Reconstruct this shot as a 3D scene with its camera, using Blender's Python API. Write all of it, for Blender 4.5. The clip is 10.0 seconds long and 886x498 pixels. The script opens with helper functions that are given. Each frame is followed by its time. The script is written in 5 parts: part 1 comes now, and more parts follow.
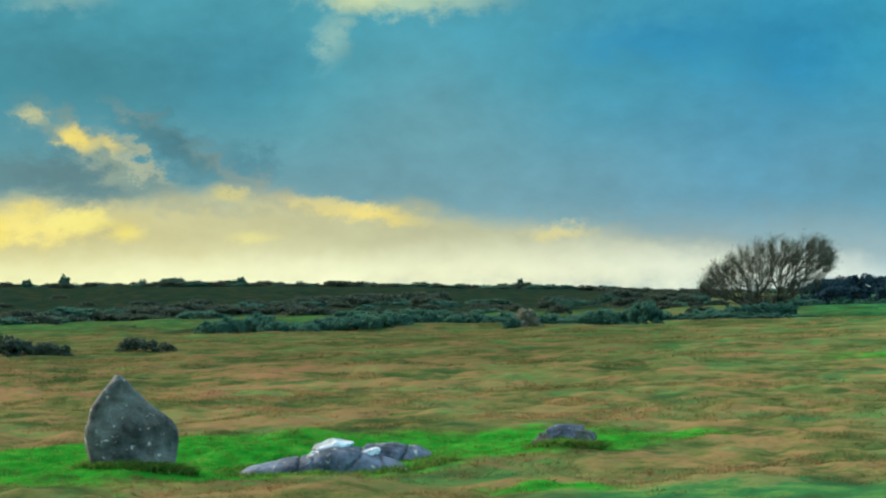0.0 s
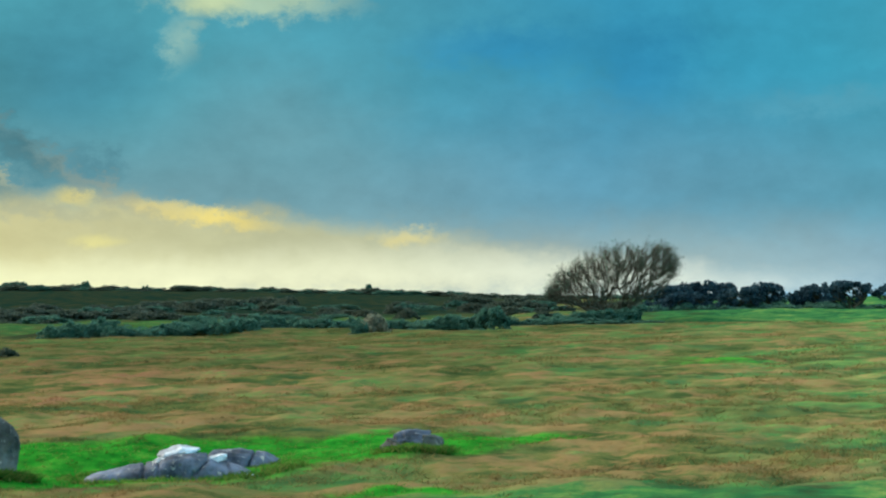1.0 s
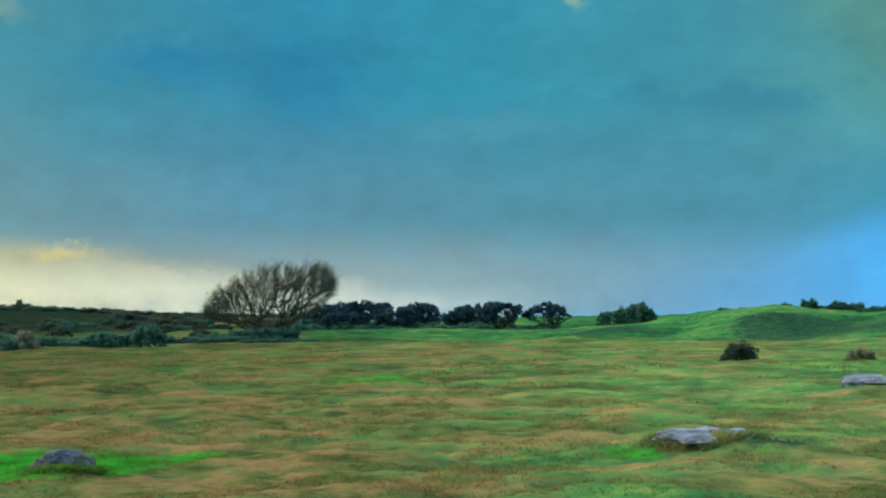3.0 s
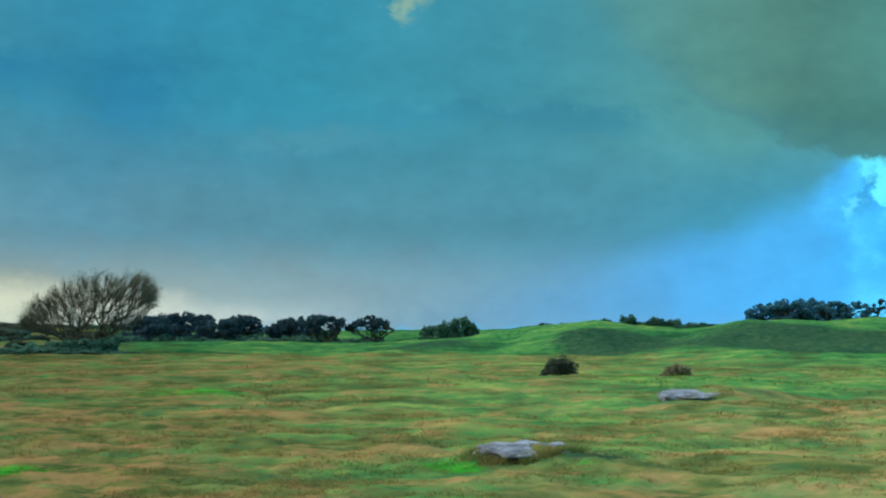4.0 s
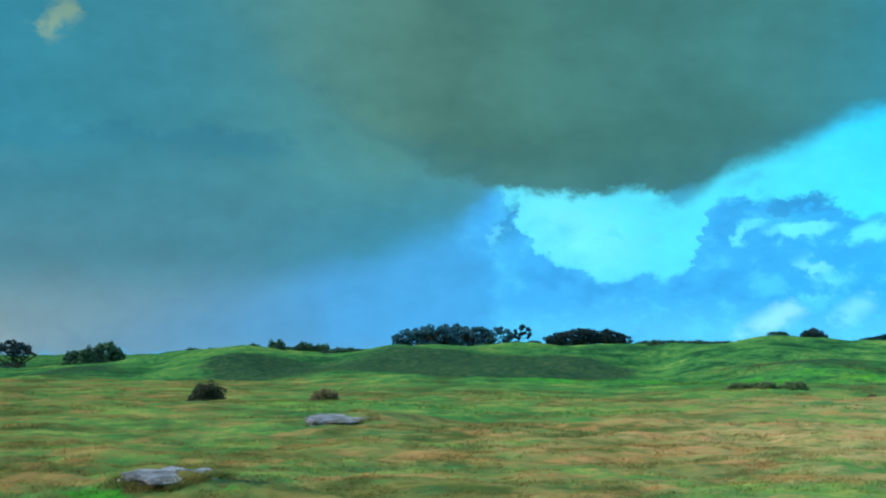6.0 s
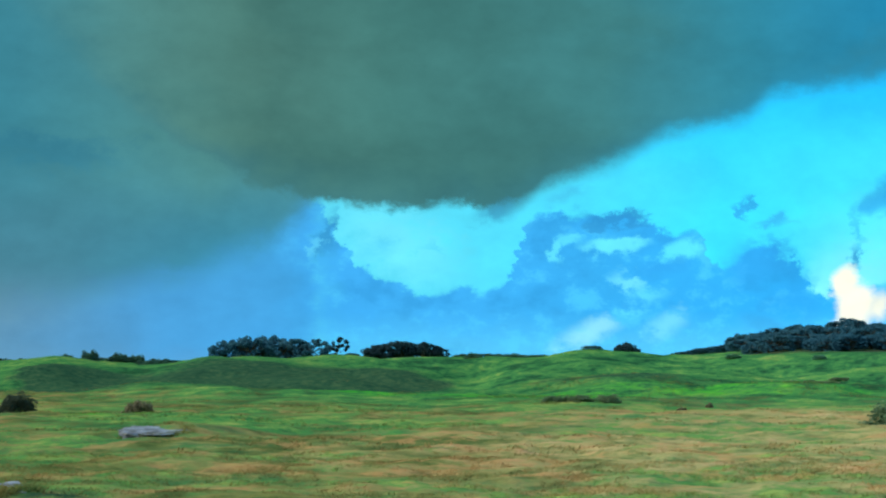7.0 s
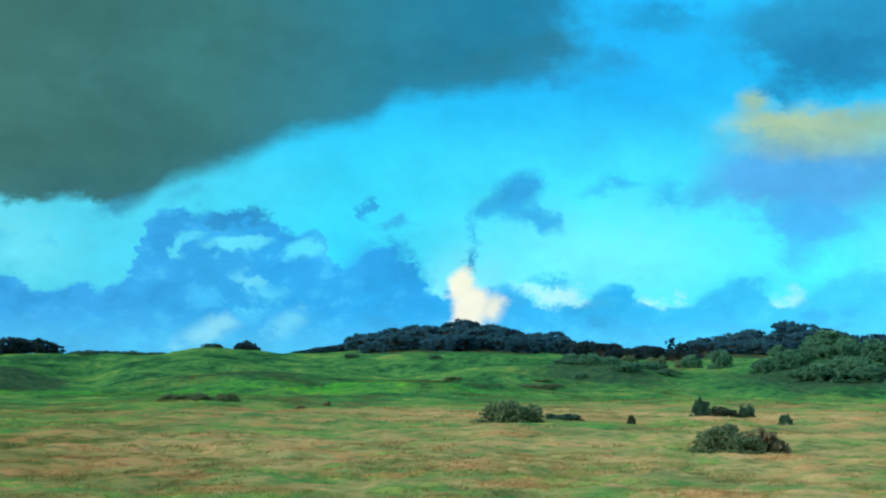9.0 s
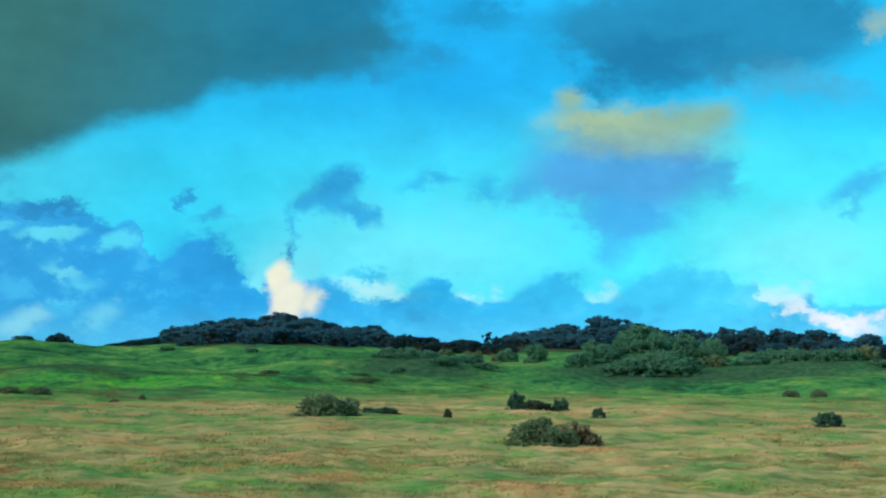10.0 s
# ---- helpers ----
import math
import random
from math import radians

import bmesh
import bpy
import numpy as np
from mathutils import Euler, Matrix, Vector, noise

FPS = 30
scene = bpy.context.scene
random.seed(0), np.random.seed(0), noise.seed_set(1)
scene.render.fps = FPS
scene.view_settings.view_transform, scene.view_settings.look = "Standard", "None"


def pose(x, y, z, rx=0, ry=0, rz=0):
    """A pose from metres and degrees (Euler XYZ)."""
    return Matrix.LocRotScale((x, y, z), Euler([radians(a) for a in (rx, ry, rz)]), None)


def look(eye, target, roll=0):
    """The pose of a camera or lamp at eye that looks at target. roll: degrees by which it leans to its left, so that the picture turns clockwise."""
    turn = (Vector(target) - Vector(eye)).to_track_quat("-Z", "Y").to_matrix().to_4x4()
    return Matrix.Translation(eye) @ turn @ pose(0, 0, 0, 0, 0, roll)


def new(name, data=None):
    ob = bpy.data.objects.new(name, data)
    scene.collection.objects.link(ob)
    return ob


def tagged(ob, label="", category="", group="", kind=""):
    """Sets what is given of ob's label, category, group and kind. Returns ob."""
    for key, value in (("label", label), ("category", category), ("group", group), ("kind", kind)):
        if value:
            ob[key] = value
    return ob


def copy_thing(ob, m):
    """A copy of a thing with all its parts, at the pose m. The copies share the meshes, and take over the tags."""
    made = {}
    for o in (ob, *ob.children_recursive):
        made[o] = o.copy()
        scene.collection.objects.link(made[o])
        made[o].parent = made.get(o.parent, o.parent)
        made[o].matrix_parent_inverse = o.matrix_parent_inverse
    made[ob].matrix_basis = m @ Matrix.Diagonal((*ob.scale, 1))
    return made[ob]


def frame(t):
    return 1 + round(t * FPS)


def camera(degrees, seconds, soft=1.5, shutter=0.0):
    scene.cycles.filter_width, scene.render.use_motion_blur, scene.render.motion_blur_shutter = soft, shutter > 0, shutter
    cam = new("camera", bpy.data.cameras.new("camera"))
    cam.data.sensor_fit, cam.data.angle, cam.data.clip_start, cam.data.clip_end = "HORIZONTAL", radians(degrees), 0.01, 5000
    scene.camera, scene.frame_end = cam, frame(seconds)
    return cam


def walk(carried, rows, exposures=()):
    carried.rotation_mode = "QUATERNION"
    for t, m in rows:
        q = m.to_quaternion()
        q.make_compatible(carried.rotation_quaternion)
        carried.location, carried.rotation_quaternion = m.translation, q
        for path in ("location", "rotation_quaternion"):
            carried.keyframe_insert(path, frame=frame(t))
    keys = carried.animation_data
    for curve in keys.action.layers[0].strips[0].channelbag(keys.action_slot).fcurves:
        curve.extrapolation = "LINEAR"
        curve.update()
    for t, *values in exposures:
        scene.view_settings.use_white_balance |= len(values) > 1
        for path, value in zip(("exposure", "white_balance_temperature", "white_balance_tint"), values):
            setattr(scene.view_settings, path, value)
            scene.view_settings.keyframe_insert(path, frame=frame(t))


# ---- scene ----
cam = camera(29.3, 10.0, soft=2.2)
EYE = (0.0, 0.0, 1.65)


def aim(yaw, pitch, roll):
    """The camera's pose from its turn to the right, its tilt and its lean, in degrees."""
    a, e = radians(yaw), radians(pitch)
    way = Vector((math.sin(a) * math.cos(e), math.cos(a) * math.cos(e), math.sin(e)))
    return look(EYE, Vector(EYE) + way * 10, roll)


walk(cam, [
    (0.0, aim(-0.036, 1.810, -1.372)),
    (0.5, aim(2.406, 1.823, -1.341)),
    (1.0, aim(5.082, 1.875, -1.223)),
    (1.5, aim(7.729, 1.950, -1.053)),
    (2.0, aim(10.704, 2.037, -1.107)),
    (2.5, aim(13.614, 2.142, -0.947)),
    (4.0, aim(22.540, 2.720, -0.190)),
    (4.5, aim(25.379, 2.904, -0.067)),
    (5.0, aim(28.415, 3.136, -0.166)),
    (5.5, aim(31.347, 3.323, -0.296)),
    (7.0, aim(40.494, 3.932, 0.098)),
    (7.5, aim(43.501, 4.067, 0.098)),
    (8.0, aim(46.753, 4.093, 0.305)),
    (8.5, aim(49.880, 4.034, 0.391)),
    (9.0, aim(53.244, 3.939, 0.472)),
    (9.5, aim(56.275, 3.862, 0.490)),
    (10.0, aim(59.383, 3.781, 0.645)),
], exposures=[
    (0.0, 0.02),
    (1.0, 0.00),
    (2.0, -0.09),
    (2.5, -0.17),
    (4.5, -0.22),
    (5.5, -0.32),
    (7.0, -0.48),
    (8.5, -0.60),
    (9.0, -0.65),
    (10.0, -0.78),
])

# ---- world: a cloudy evening sky, sun low behind the clouds ----
SUN_AZ, SUN_EL = -56.0, 18.0


def lin(r, g, b):
    """A colour as 8-bit screen values, made linear."""
    return tuple((c / 255 / 12.92) if c / 255 < 0.04045 else ((c / 255 + 0.055) / 1.055) ** 2.4 for c in (r, g, b)) + (1.0,)


class Nodes:
    """Short hand for building a node tree."""

    def __init__(self, tree):
        self.tree = tree
        tree.nodes.clear()

    def node(self, kind, operation=None):
        n = self.tree.nodes.new(kind)
        if operation:
            n.operation = operation
        return n

    def cover(self, name):
        n = self.node("ShaderNodeAttribute")
        n.attribute_name = name
        return n.outputs["Fac"]

    def put(self, socket, value):
        if isinstance(value, bpy.types.NodeSocket):
            self.tree.links.new(value, socket)
        elif value is not None:
            socket.default_value = value

    def math(self, op, a, b=None, c=None, clamp=False):
        n = self.node("ShaderNodeMath", op)
        n.use_clamp = clamp
        for s, v in zip(n.inputs, (a, b, c)):
            self.put(s, v)
        return n.outputs[0]

    def smooth(self, x, a, b):
        n = self.node("ShaderNodeMapRange")
        n.interpolation_type = "SMOOTHSTEP"
        for s, v in zip(n.inputs, (x, a, b, 0.0, 1.0)):
            self.put(s, v)
        return n.outputs[0]

    def mix(self, f, a, b, blend="MIX"):
        n = self.node("ShaderNodeMix")
        n.data_type, n.blend_type = "RGBA", blend
        self.put(n.inputs[0], f), self.put(n.inputs[6], a), self.put(n.inputs[7], b)
        return n.outputs[2]

    def noise(self, vector, scale, detail=4.0, rough=0.55, w=None):
        n = self.node("ShaderNodeTexNoise")
        self.put(n.inputs["Vector"], vector)
        n.inputs["Scale"].default_value, n.inputs["Detail"].default_value, n.inputs["Roughness"].default_value = scale, detail, rough
        return n.outputs["Fac"]

    def xyz(self, x, y, z=0.0):
        n = self.node("ShaderNodeCombineXYZ")
        for s, v in zip(n.inputs, (x, y, z)):
            self.put(s, v)
        return n.outputs[0]

    def ramp(self, fac, stops, easing="LINEAR"):
        n = self.node("ShaderNodeValToRGB")
        n.color_ramp.interpolation = easing
        self.put(n.inputs[0], fac)
        e = n.color_ramp.elements
        e[0].position, e[1].position = stops[0][0], stops[-1][0]
        e[0].color, e[1].color = stops[0][1], stops[-1][1]
        for p, c in stops[1:-1]:
            e.new(p).color = c
        return n.outputs[0]


world = bpy.data.worlds.new("sky")
scene.world = world
world.use_nodes = True
W = Nodes(world.node_tree)
coord = W.node("ShaderNodeTexCoord").outputs["Generated"]
sep = W.node("ShaderNodeSeparateXYZ")
W.put(sep.inputs[0], coord)
AZ = W.math("MULTIPLY", W.math("ARCTAN2", sep.outputs[0], sep.outputs[1]), 180 / math.pi)
EL = W.math("MULTIPLY", W.math("ARCSINE", sep.outputs[2]), 180 / math.pi)
flat = W.xyz(AZ, W.math("MULTIPLY", EL, 1.7))
n_big = W.noise(flat, 0.11, 5, 0.55)
n_mid = W.noise(W.xyz(W.math("ADD", AZ, 40.0), W.math("MULTIPLY", EL, 1.5), 7.0), 0.42, 6, 0.6)
n_fine = W.noise(W.xyz(AZ, W.math("MULTIPLY", EL, 1.4), 19.0), 1.1, 7, 0.66)


def wob(base, noise_out, amount):
    return W.math("MULTIPLY_ADD", W.math("SUBTRACT", noise_out, 0.5), amount, base)


# ragged copies of the two angles: softly for veils, finely for heaped edges
AZ1, EL1 = wob(AZ, n_big, 5.0), wob(EL, n_mid, 1.6)
AZ2, EL2 = wob(wob(AZ, n_mid, 2.2), n_fine, 2.0), wob(wob(EL, n_fine, 1.7), n_mid, 1.2)


AZ3, EL3 = wob(AZ, n_fine, 0.9), wob(EL, n_fine, 0.6)
n_edge = W.noise(W.xyz(AZ, W.math("MULTIPLY", EL, 1.2), 31.0), 1.9, 6, 0.62)
AZ4, EL4 = wob(wob(AZ, n_edge, 1.3), n_fine, 0.5), wob(wob(EL, n_fine, 0.8), n_edge, 0.5)


def blob(az, el, wide, high, soft=0.6, tilt=0.0, fine=True):
    """How far a place of the sky lies inside a cloud, 0 to 1, with a ragged, a firm or a veiled edge; tilt: degrees by which it falls to the right."""
    a, e = (AZ4, EL4) if fine == "torn" else (AZ3, EL3) if fine == "firm" else (AZ2, EL2) if fine else (AZ1, EL1)
    da, de = W.math("SUBTRACT", a, az), W.math("SUBTRACT", e, el)
    if tilt:
        c, s = math.cos(radians(tilt)), math.sin(radians(tilt))
        da, de = (W.math("SUBTRACT", W.math("MULTIPLY", da, c), W.math("MULTIPLY", de, s)),
                  W.math("ADD", W.math("MULTIPLY", da, s), W.math("MULTIPLY", de, c)))
    x, y = W.math("DIVIDE", da, wide), W.math("DIVIDE", de, high)
    d = W.math("SQRT", W.math("ADD", W.math("MULTIPLY", x, x), W.math("MULTIPLY", y, y)))
    return W.math("SUBTRACT", 1.0, W.smooth(d, 1.0 - soft, 1.0 + soft * 0.5))


def paint(sky, mask, colour, strength=1.0):
    return W.mix(W.math("MULTIPLY", mask, strength) if strength != 1.0 else mask, sky, lin(*colour))


u = W.math("DIVIDE", W.math("ADD", wob(AZ, n_big, 3.0), 20.0), 100.0)  # 0 at 20 degrees left, 1 at 80 right


def at(az):
    return (az + 20.0) / 100.0


low = W.ramp(u, [(at(-16), lin(205, 200, 150)), (at(8), lin(170, 180, 172)), (at(17), lin(150, 176, 184)),
                 (at(25), lin(120, 166, 192)), (at(31), lin(88, 172, 228)), (at(46), lin(75, 196, 250)), (at(76), lin(120, 230, 255))])
middle = W.ramp(u, [(at(-16), lin(112, 150, 154)), (at(2), lin(120, 162, 174)), (at(10), lin(104, 156, 178)), (at(20), lin(90, 150, 170)), (at(28), lin(78, 142, 164)),
                    (at(33), lin(62, 142, 172)), (at(40), lin(70, 160, 200)), (at(76), lin(72, 205, 250))])
high = W.ramp(u, [(at(-16), lin(74, 146, 162)), (at(-4), lin(82, 160, 176)), (at(3), lin(78, 154, 174)), (at(11), lin(58, 148, 182)), (at(18), lin(58, 148, 174)), (at(26), lin(70, 146, 164)),
                  (at(33), lin(88, 148, 144)), (at(42), lin(66, 122, 120)), (at(58), lin(42, 170, 235)), (at(76), lin(44, 170, 220))])
sky = W.mix(W.smooth(wob(EL, n_mid, 1.2), 0.9, 3.6), low, middle)
sky = W.mix(W.smooth(wob(EL, n_big, 3.0), 3.0, 8.0), sky, high)


def curve(points, top=14.0, a=None):
    """A height in degrees that follows the bearing through the points (bearing, height)."""
    v = W.ramp(W.math("DIVIDE", W.math("ADD", AZ2 if a is None else a, 20.0), 100.0), [(at(b), (h / top, h / top, h / top, 1)) for b, h in points], "EASE" if a is None else "LINEAR")
    return W.math("MULTIPLY", v, top)


def under(edge, soft=0.3, e=None):
    """1 below a ragged edge, 0 above it."""
    return W.smooth(W.math("SUBTRACT", edge, EL2 if e is None else e), -soft, soft)


# -- the sunset side: a pale band under the cloud base, with golden breaks
base_edge = curve([(-18, 3.8), (-9, 3.7), (-6, 3.75), (-2, 3.2), (2.2, 2.65), (6, 2.2), (10, 1.5), (16, 0.8), (24, 0.4), (60, 0.2)])
band = W.ramp(u, [(at(-16), lin(216, 200, 140)), (at(-6), lin(206, 198, 152)), (at(2), lin(196, 194, 160)), (at(9), lin(176, 184, 172)), (at(18), lin(160, 184, 190))])
glow = W.ramp(u, [(at(-16), lin(252, 244, 186)), (at(2), lin(246, 242, 206)), (at(14), lin(216, 222, 212)), (at(22), lin(150, 186, 205))])
band = W.mix(W.smooth(EL1, 2.4, 1.0), band, glow)
sky = W.mix(under(base_edge, 0.55, EL1), sky, band)
sky = paint(sky, blob(-13.5, 2.9, 2.6, 0.5, 1.0, 3), (250, 226, 130), 0.95)
sky = paint(sky, blob(-12.2, 3.0, 1.1, 0.42, 0.7, fine="torn"), (255, 236, 140))
sky = paint(sky, blob(-15.4, 2.55, 1.0, 0.5, 0.8, fine="torn"), (255, 226, 110))
sky = paint(sky, blob(-10.6, 2.55, 0.6, 0.3, 0.9, fine="firm"), (250, 228, 130), 0.9)
sky = paint(sky, blob(-2.6, 3.08, 1.9, 0.34, 0.9, 9, fine="torn"), (250, 222, 130), 0.95)
sky = paint(sky, blob(-7.2, 3.85, 0.75, 0.3, 0.9, 8, fine="firm"), (236, 214, 136), 0.9)
sky = paint(sky, blob(-4.6, 3.45, 1.6, 0.22, 1.0, 10, fine="firm"), (226, 206, 140), 0.8)
sky = paint(sky, blob(3.9, 2.3, 1.2, 0.28, 0.9, fine="torn"), (232, 214, 150), 0.75)
sky = paint(sky, blob(-6.4, 2.35, 0.9, 0.22, 0.9, fine="firm"), (236, 222, 150), 0.8)
sky = paint(sky, blob(-12.3, 4.4, 3.6, 0.75, 0.8, 6), (100, 130, 134), 0.9)
sky = paint(sky, blob(-8.0, 3.3, 2.2, 0.4, 1.0, 8), (178, 178, 150), 0.7)
sky = paint(sky, blob(-7.2, 4.6, 2.6, 0.42, 1.0, 30), (160, 164, 148), 0.8)
sky = paint(sky, blob(-11.6, 5.3, 2.6, 0.55, 1.0, 32), (158, 164, 140), 0.75)
sky = paint(sky, blob(-12.2, 5.7, 0.7, 0.4, 0.8, 22, fine="torn"), (252, 222, 120), 0.95)
sky = paint(sky, blob(-11.2, 5.45, 0.55, 0.25, 0.9, 20, fine="torn"), (232, 210, 136), 0.85)
sky = paint(sky, blob(-10.2, 5.0, 1.5, 0.3, 1.0, 40), (190, 186, 150), 0.7)
sky = paint(sky, blob(-13.6, 6.5, 0.55, 0.24, 1.0, 15, fine="torn"), (214, 204, 148), 0.75)
sky = paint(sky, blob(-10.2, 6.55, 1.1, 0.3, 1.0, 25), (150, 166, 158), 0.8)
sky = paint(sky, blob(-8.9, 5.4, 2.4, 0.75, 1.0, 34), (72, 122, 134), 0.85)
sky = paint(sky, blob(-6.6, 4.9, 1.1, 0.6, 0.9, 30), (84, 134, 148), 0.7)
sky = paint(sky, blob(-12, 8.0, 5.0, 1.3, 0.9, 10, fine=False), (72, 134, 148), 0.75)
sky = paint(sky, blob(-7, 8.0, 3.0, 2.0, 0.9, fine=False), (70, 138, 160), 0.6)
sky = paint(sky, blob(-3.6, 9.0, 0.5, 0.9, 1.0, 10), (160, 194, 182), 0.7)
sky = paint(sky, blob(-1.2, 10.3, 3.4, 0.6, 0.8, 3), (178, 200, 172), 0.9)
sky = paint(sky, blob(-2.6, 10.2, 1.1, 0.45, 0.8, fine="firm"), (206, 216, 170), 0.8)
sky = paint(sky, blob(-12.5, 10.3, 1.6, 0.5, 1.0), (146, 180, 172), 0.6)
# -- the grey-blue middle
sky = paint(sky, blob(-0.5, 6.2, 3.8, 2.6, 1.0, fine=False), (112, 156, 166), 0.55)
sky = paint(sky, blob(7.4, 8.6, 3.2, 0.8, 1.0), (46, 138, 184), 0.6)
sky = paint(sky, blob(12.0, 7.9, 1.9, 1.5, 0.9, 15), (48, 136, 178), 0.6)
sky = paint(sky, blob(23.5, 7.3, 4.5, 0.35, 1.0), (60, 138, 166), 0.6)
sky = paint(sky, blob(27.6, 6.9, 2.4, 0.5, 0.9), (58, 134, 160), 0.6)
sky = paint(sky, blob(18.0, 6.4, 3.0, 0.5, 1.0), (92, 158, 178), 0.5)
sky = paint(sky, blob(21.5, 11.1, 0.5, 0.6, 1.0), (176, 196, 150), 0.55)
# -- blue distance under the slanting edge of the grey
slant = curve([(16, 0.0), (22, 0.7), (27, 1.7), (31.5, 3.0), (34.5, 4.0), (36.2, 5.4), (60, 7.0)])
distance = W.ramp(u, [(at(20), lin(130, 168, 188)), (at(26), lin(104, 164, 206)), (at(31), lin(84, 170, 232)), (at(36), lin(74, 178, 248))])
sky = W.mix(W.math("MULTIPLY", under(slant, 0.9), 0.85), sky, distance)
# -- the clear gap, and the heaped clouds that stand in it
bright = W.ramp(u, [(at(34), lin(104, 228, 255)), (at(41), lin(92, 226, 255)), (at(50), lin(60, 218, 255)), (at(58), lin(72, 224, 255)), (at(68), lin(78, 234, 255))])
bright = W.mix(W.smooth(wob(EL, n_big, 2.0), 5.6, 9.5), bright, W.ramp(u, [(at(44), lin(52, 206, 255)), (at(52), lin(40, 196, 255)), (at(60), lin(36, 180, 248)), (at(70), lin(40, 196, 252))]))
clear_mask = W.math("MULTIPLY", W.smooth(AZ3, 35.9, 36.6), W.smooth(EL, 0.0, 0.5))
sky = W.mix(clear_mask, sky, bright)
for az, el, wide, high_, soft, tilt, colour, share in (
        (58.0, 3.6, 5.5, 1.9, 1.0, 0, (120, 240, 255), 0.8), (71.5, 3.6, 4.0, 1.8, 1.0, 0, (130, 246, 255), 0.85), (69.9, 6.3, 1.6, 1.6, 1.0, 0, (80, 236, 255), 0.8),
        (38.9, 4.2, 2.3, 1.2, 0.8, 30, (124, 236, 255), 0.6), (57.0, 2.3, 1.3, 0.5, 0.9, 25, (188, 246, 255), 0.9), (60.6, 1.95, 0.9, 0.5, 0.8, 0, (206, 248, 255), 0.9),
        (64.7, 2.1, 0.6, 0.4, 1.0, 0, (200, 242, 255), 0.6), (70.6, 2.1, 1.3, 0.6, 0.9, 0, (206, 240, 255), 0.9), (54.0, 2.4, 1.6, 1.4, 1.0, 0, (150, 240, 255), 0.7)):
    sky = paint(sky, blob(az, el, wide, high_, soft, tilt), colour, share)
heap_left = curve([(34.0, 4.2), (35.6, 5.2), (36.3, 5.5), (36.75, 4.8), (37.1, 4.05), (37.75, 3.23), (38.9, 2.78), (39.7, 2.42), (40.2, 2.33), (41.1, 2.66), (41.75, 2.44), (42.3, 2.6), (42.7, 2.75),
                   (42.95, 3.6), (43.05, 4.6), (43.5, 5.03), (44.25, 5.23), (45.0, 4.75), (45.5, 5.1), (46.3, 5.1), (47.1, 4.98), (47.7, 4.7), (48.1, 4.4), (49.0, 4.5), (49.5, 4.0), (49.55, 3.1),
                   (50.2, 3.3), (50.8, 3.9), (51.3, 4.06), (51.9, 3.68), (52.4, 3.05), (53.5, 2.0)], a=AZ4)
heap_right = curve([(52.9, 0.0), (53.2, 2.6), (54.9, 2.6), (55.6, 2.75), (56.1, 2.3), (56.9, 1.4), (57.6, 1.6), (58.5, 2.6), (59.15, 2.88), (59.8, 2.5), (60.05, 1.8), (60.9, 1.75), (61.6, 2.05), (62.2, 2.55),
                    (63.1, 2.95), (63.7, 2.8), (64.2, 2.2), (64.7, 1.85), (65.6, 2.5), (66.4, 3.05), (67.3, 3.25), (68.6, 3.1), (69.2, 2.75), (69.9, 2.6), (70.05, 1.6), (71.0, 1.2), (71.6, 1.9), (71.9, 1.2), (76, 1.0)], a=AZ4)
heap_colour = W.ramp(u, [(at(36), lin(70, 178, 250)), (at(40), lin(70, 184, 255)), (at(46), lin(58, 172, 238)), (at(52), lin(50, 174, 244)), (at(60), lin(58, 192, 250)), (at(70), lin(76, 208, 252))])
heap_colour = W.mix(W.math("MULTIPLY", W.smooth(EL1, 2.0, 0.4), 0.7), heap_colour, lin(96, 208, 255))
heap_colour = W.mix(W.math("MULTIPLY", W.smooth(W.math("ADD", W.math("MULTIPLY", n_mid, 0.5), W.math("MULTIPLY", n_fine, 0.5)), 0.5, 0.6), 0.35), heap_colour, lin(92, 214, 255))
heap_colour = W.mix(W.math("MULTIPLY", W.smooth(n_mid, 0.48, 0.36), 0.3), heap_colour, lin(48, 152, 220))
sky = W.mix(W.math("MULTIPLY", under(heap_left, 0.13, EL4), W.smooth(wob(AZ, n_mid, 3.0), 34.6, 37.2)), sky, heap_colour)
sky = W.mix(W.math("MULTIPLY", under(heap_right, 0.2, EL4), 0.85), sky, heap_colour)
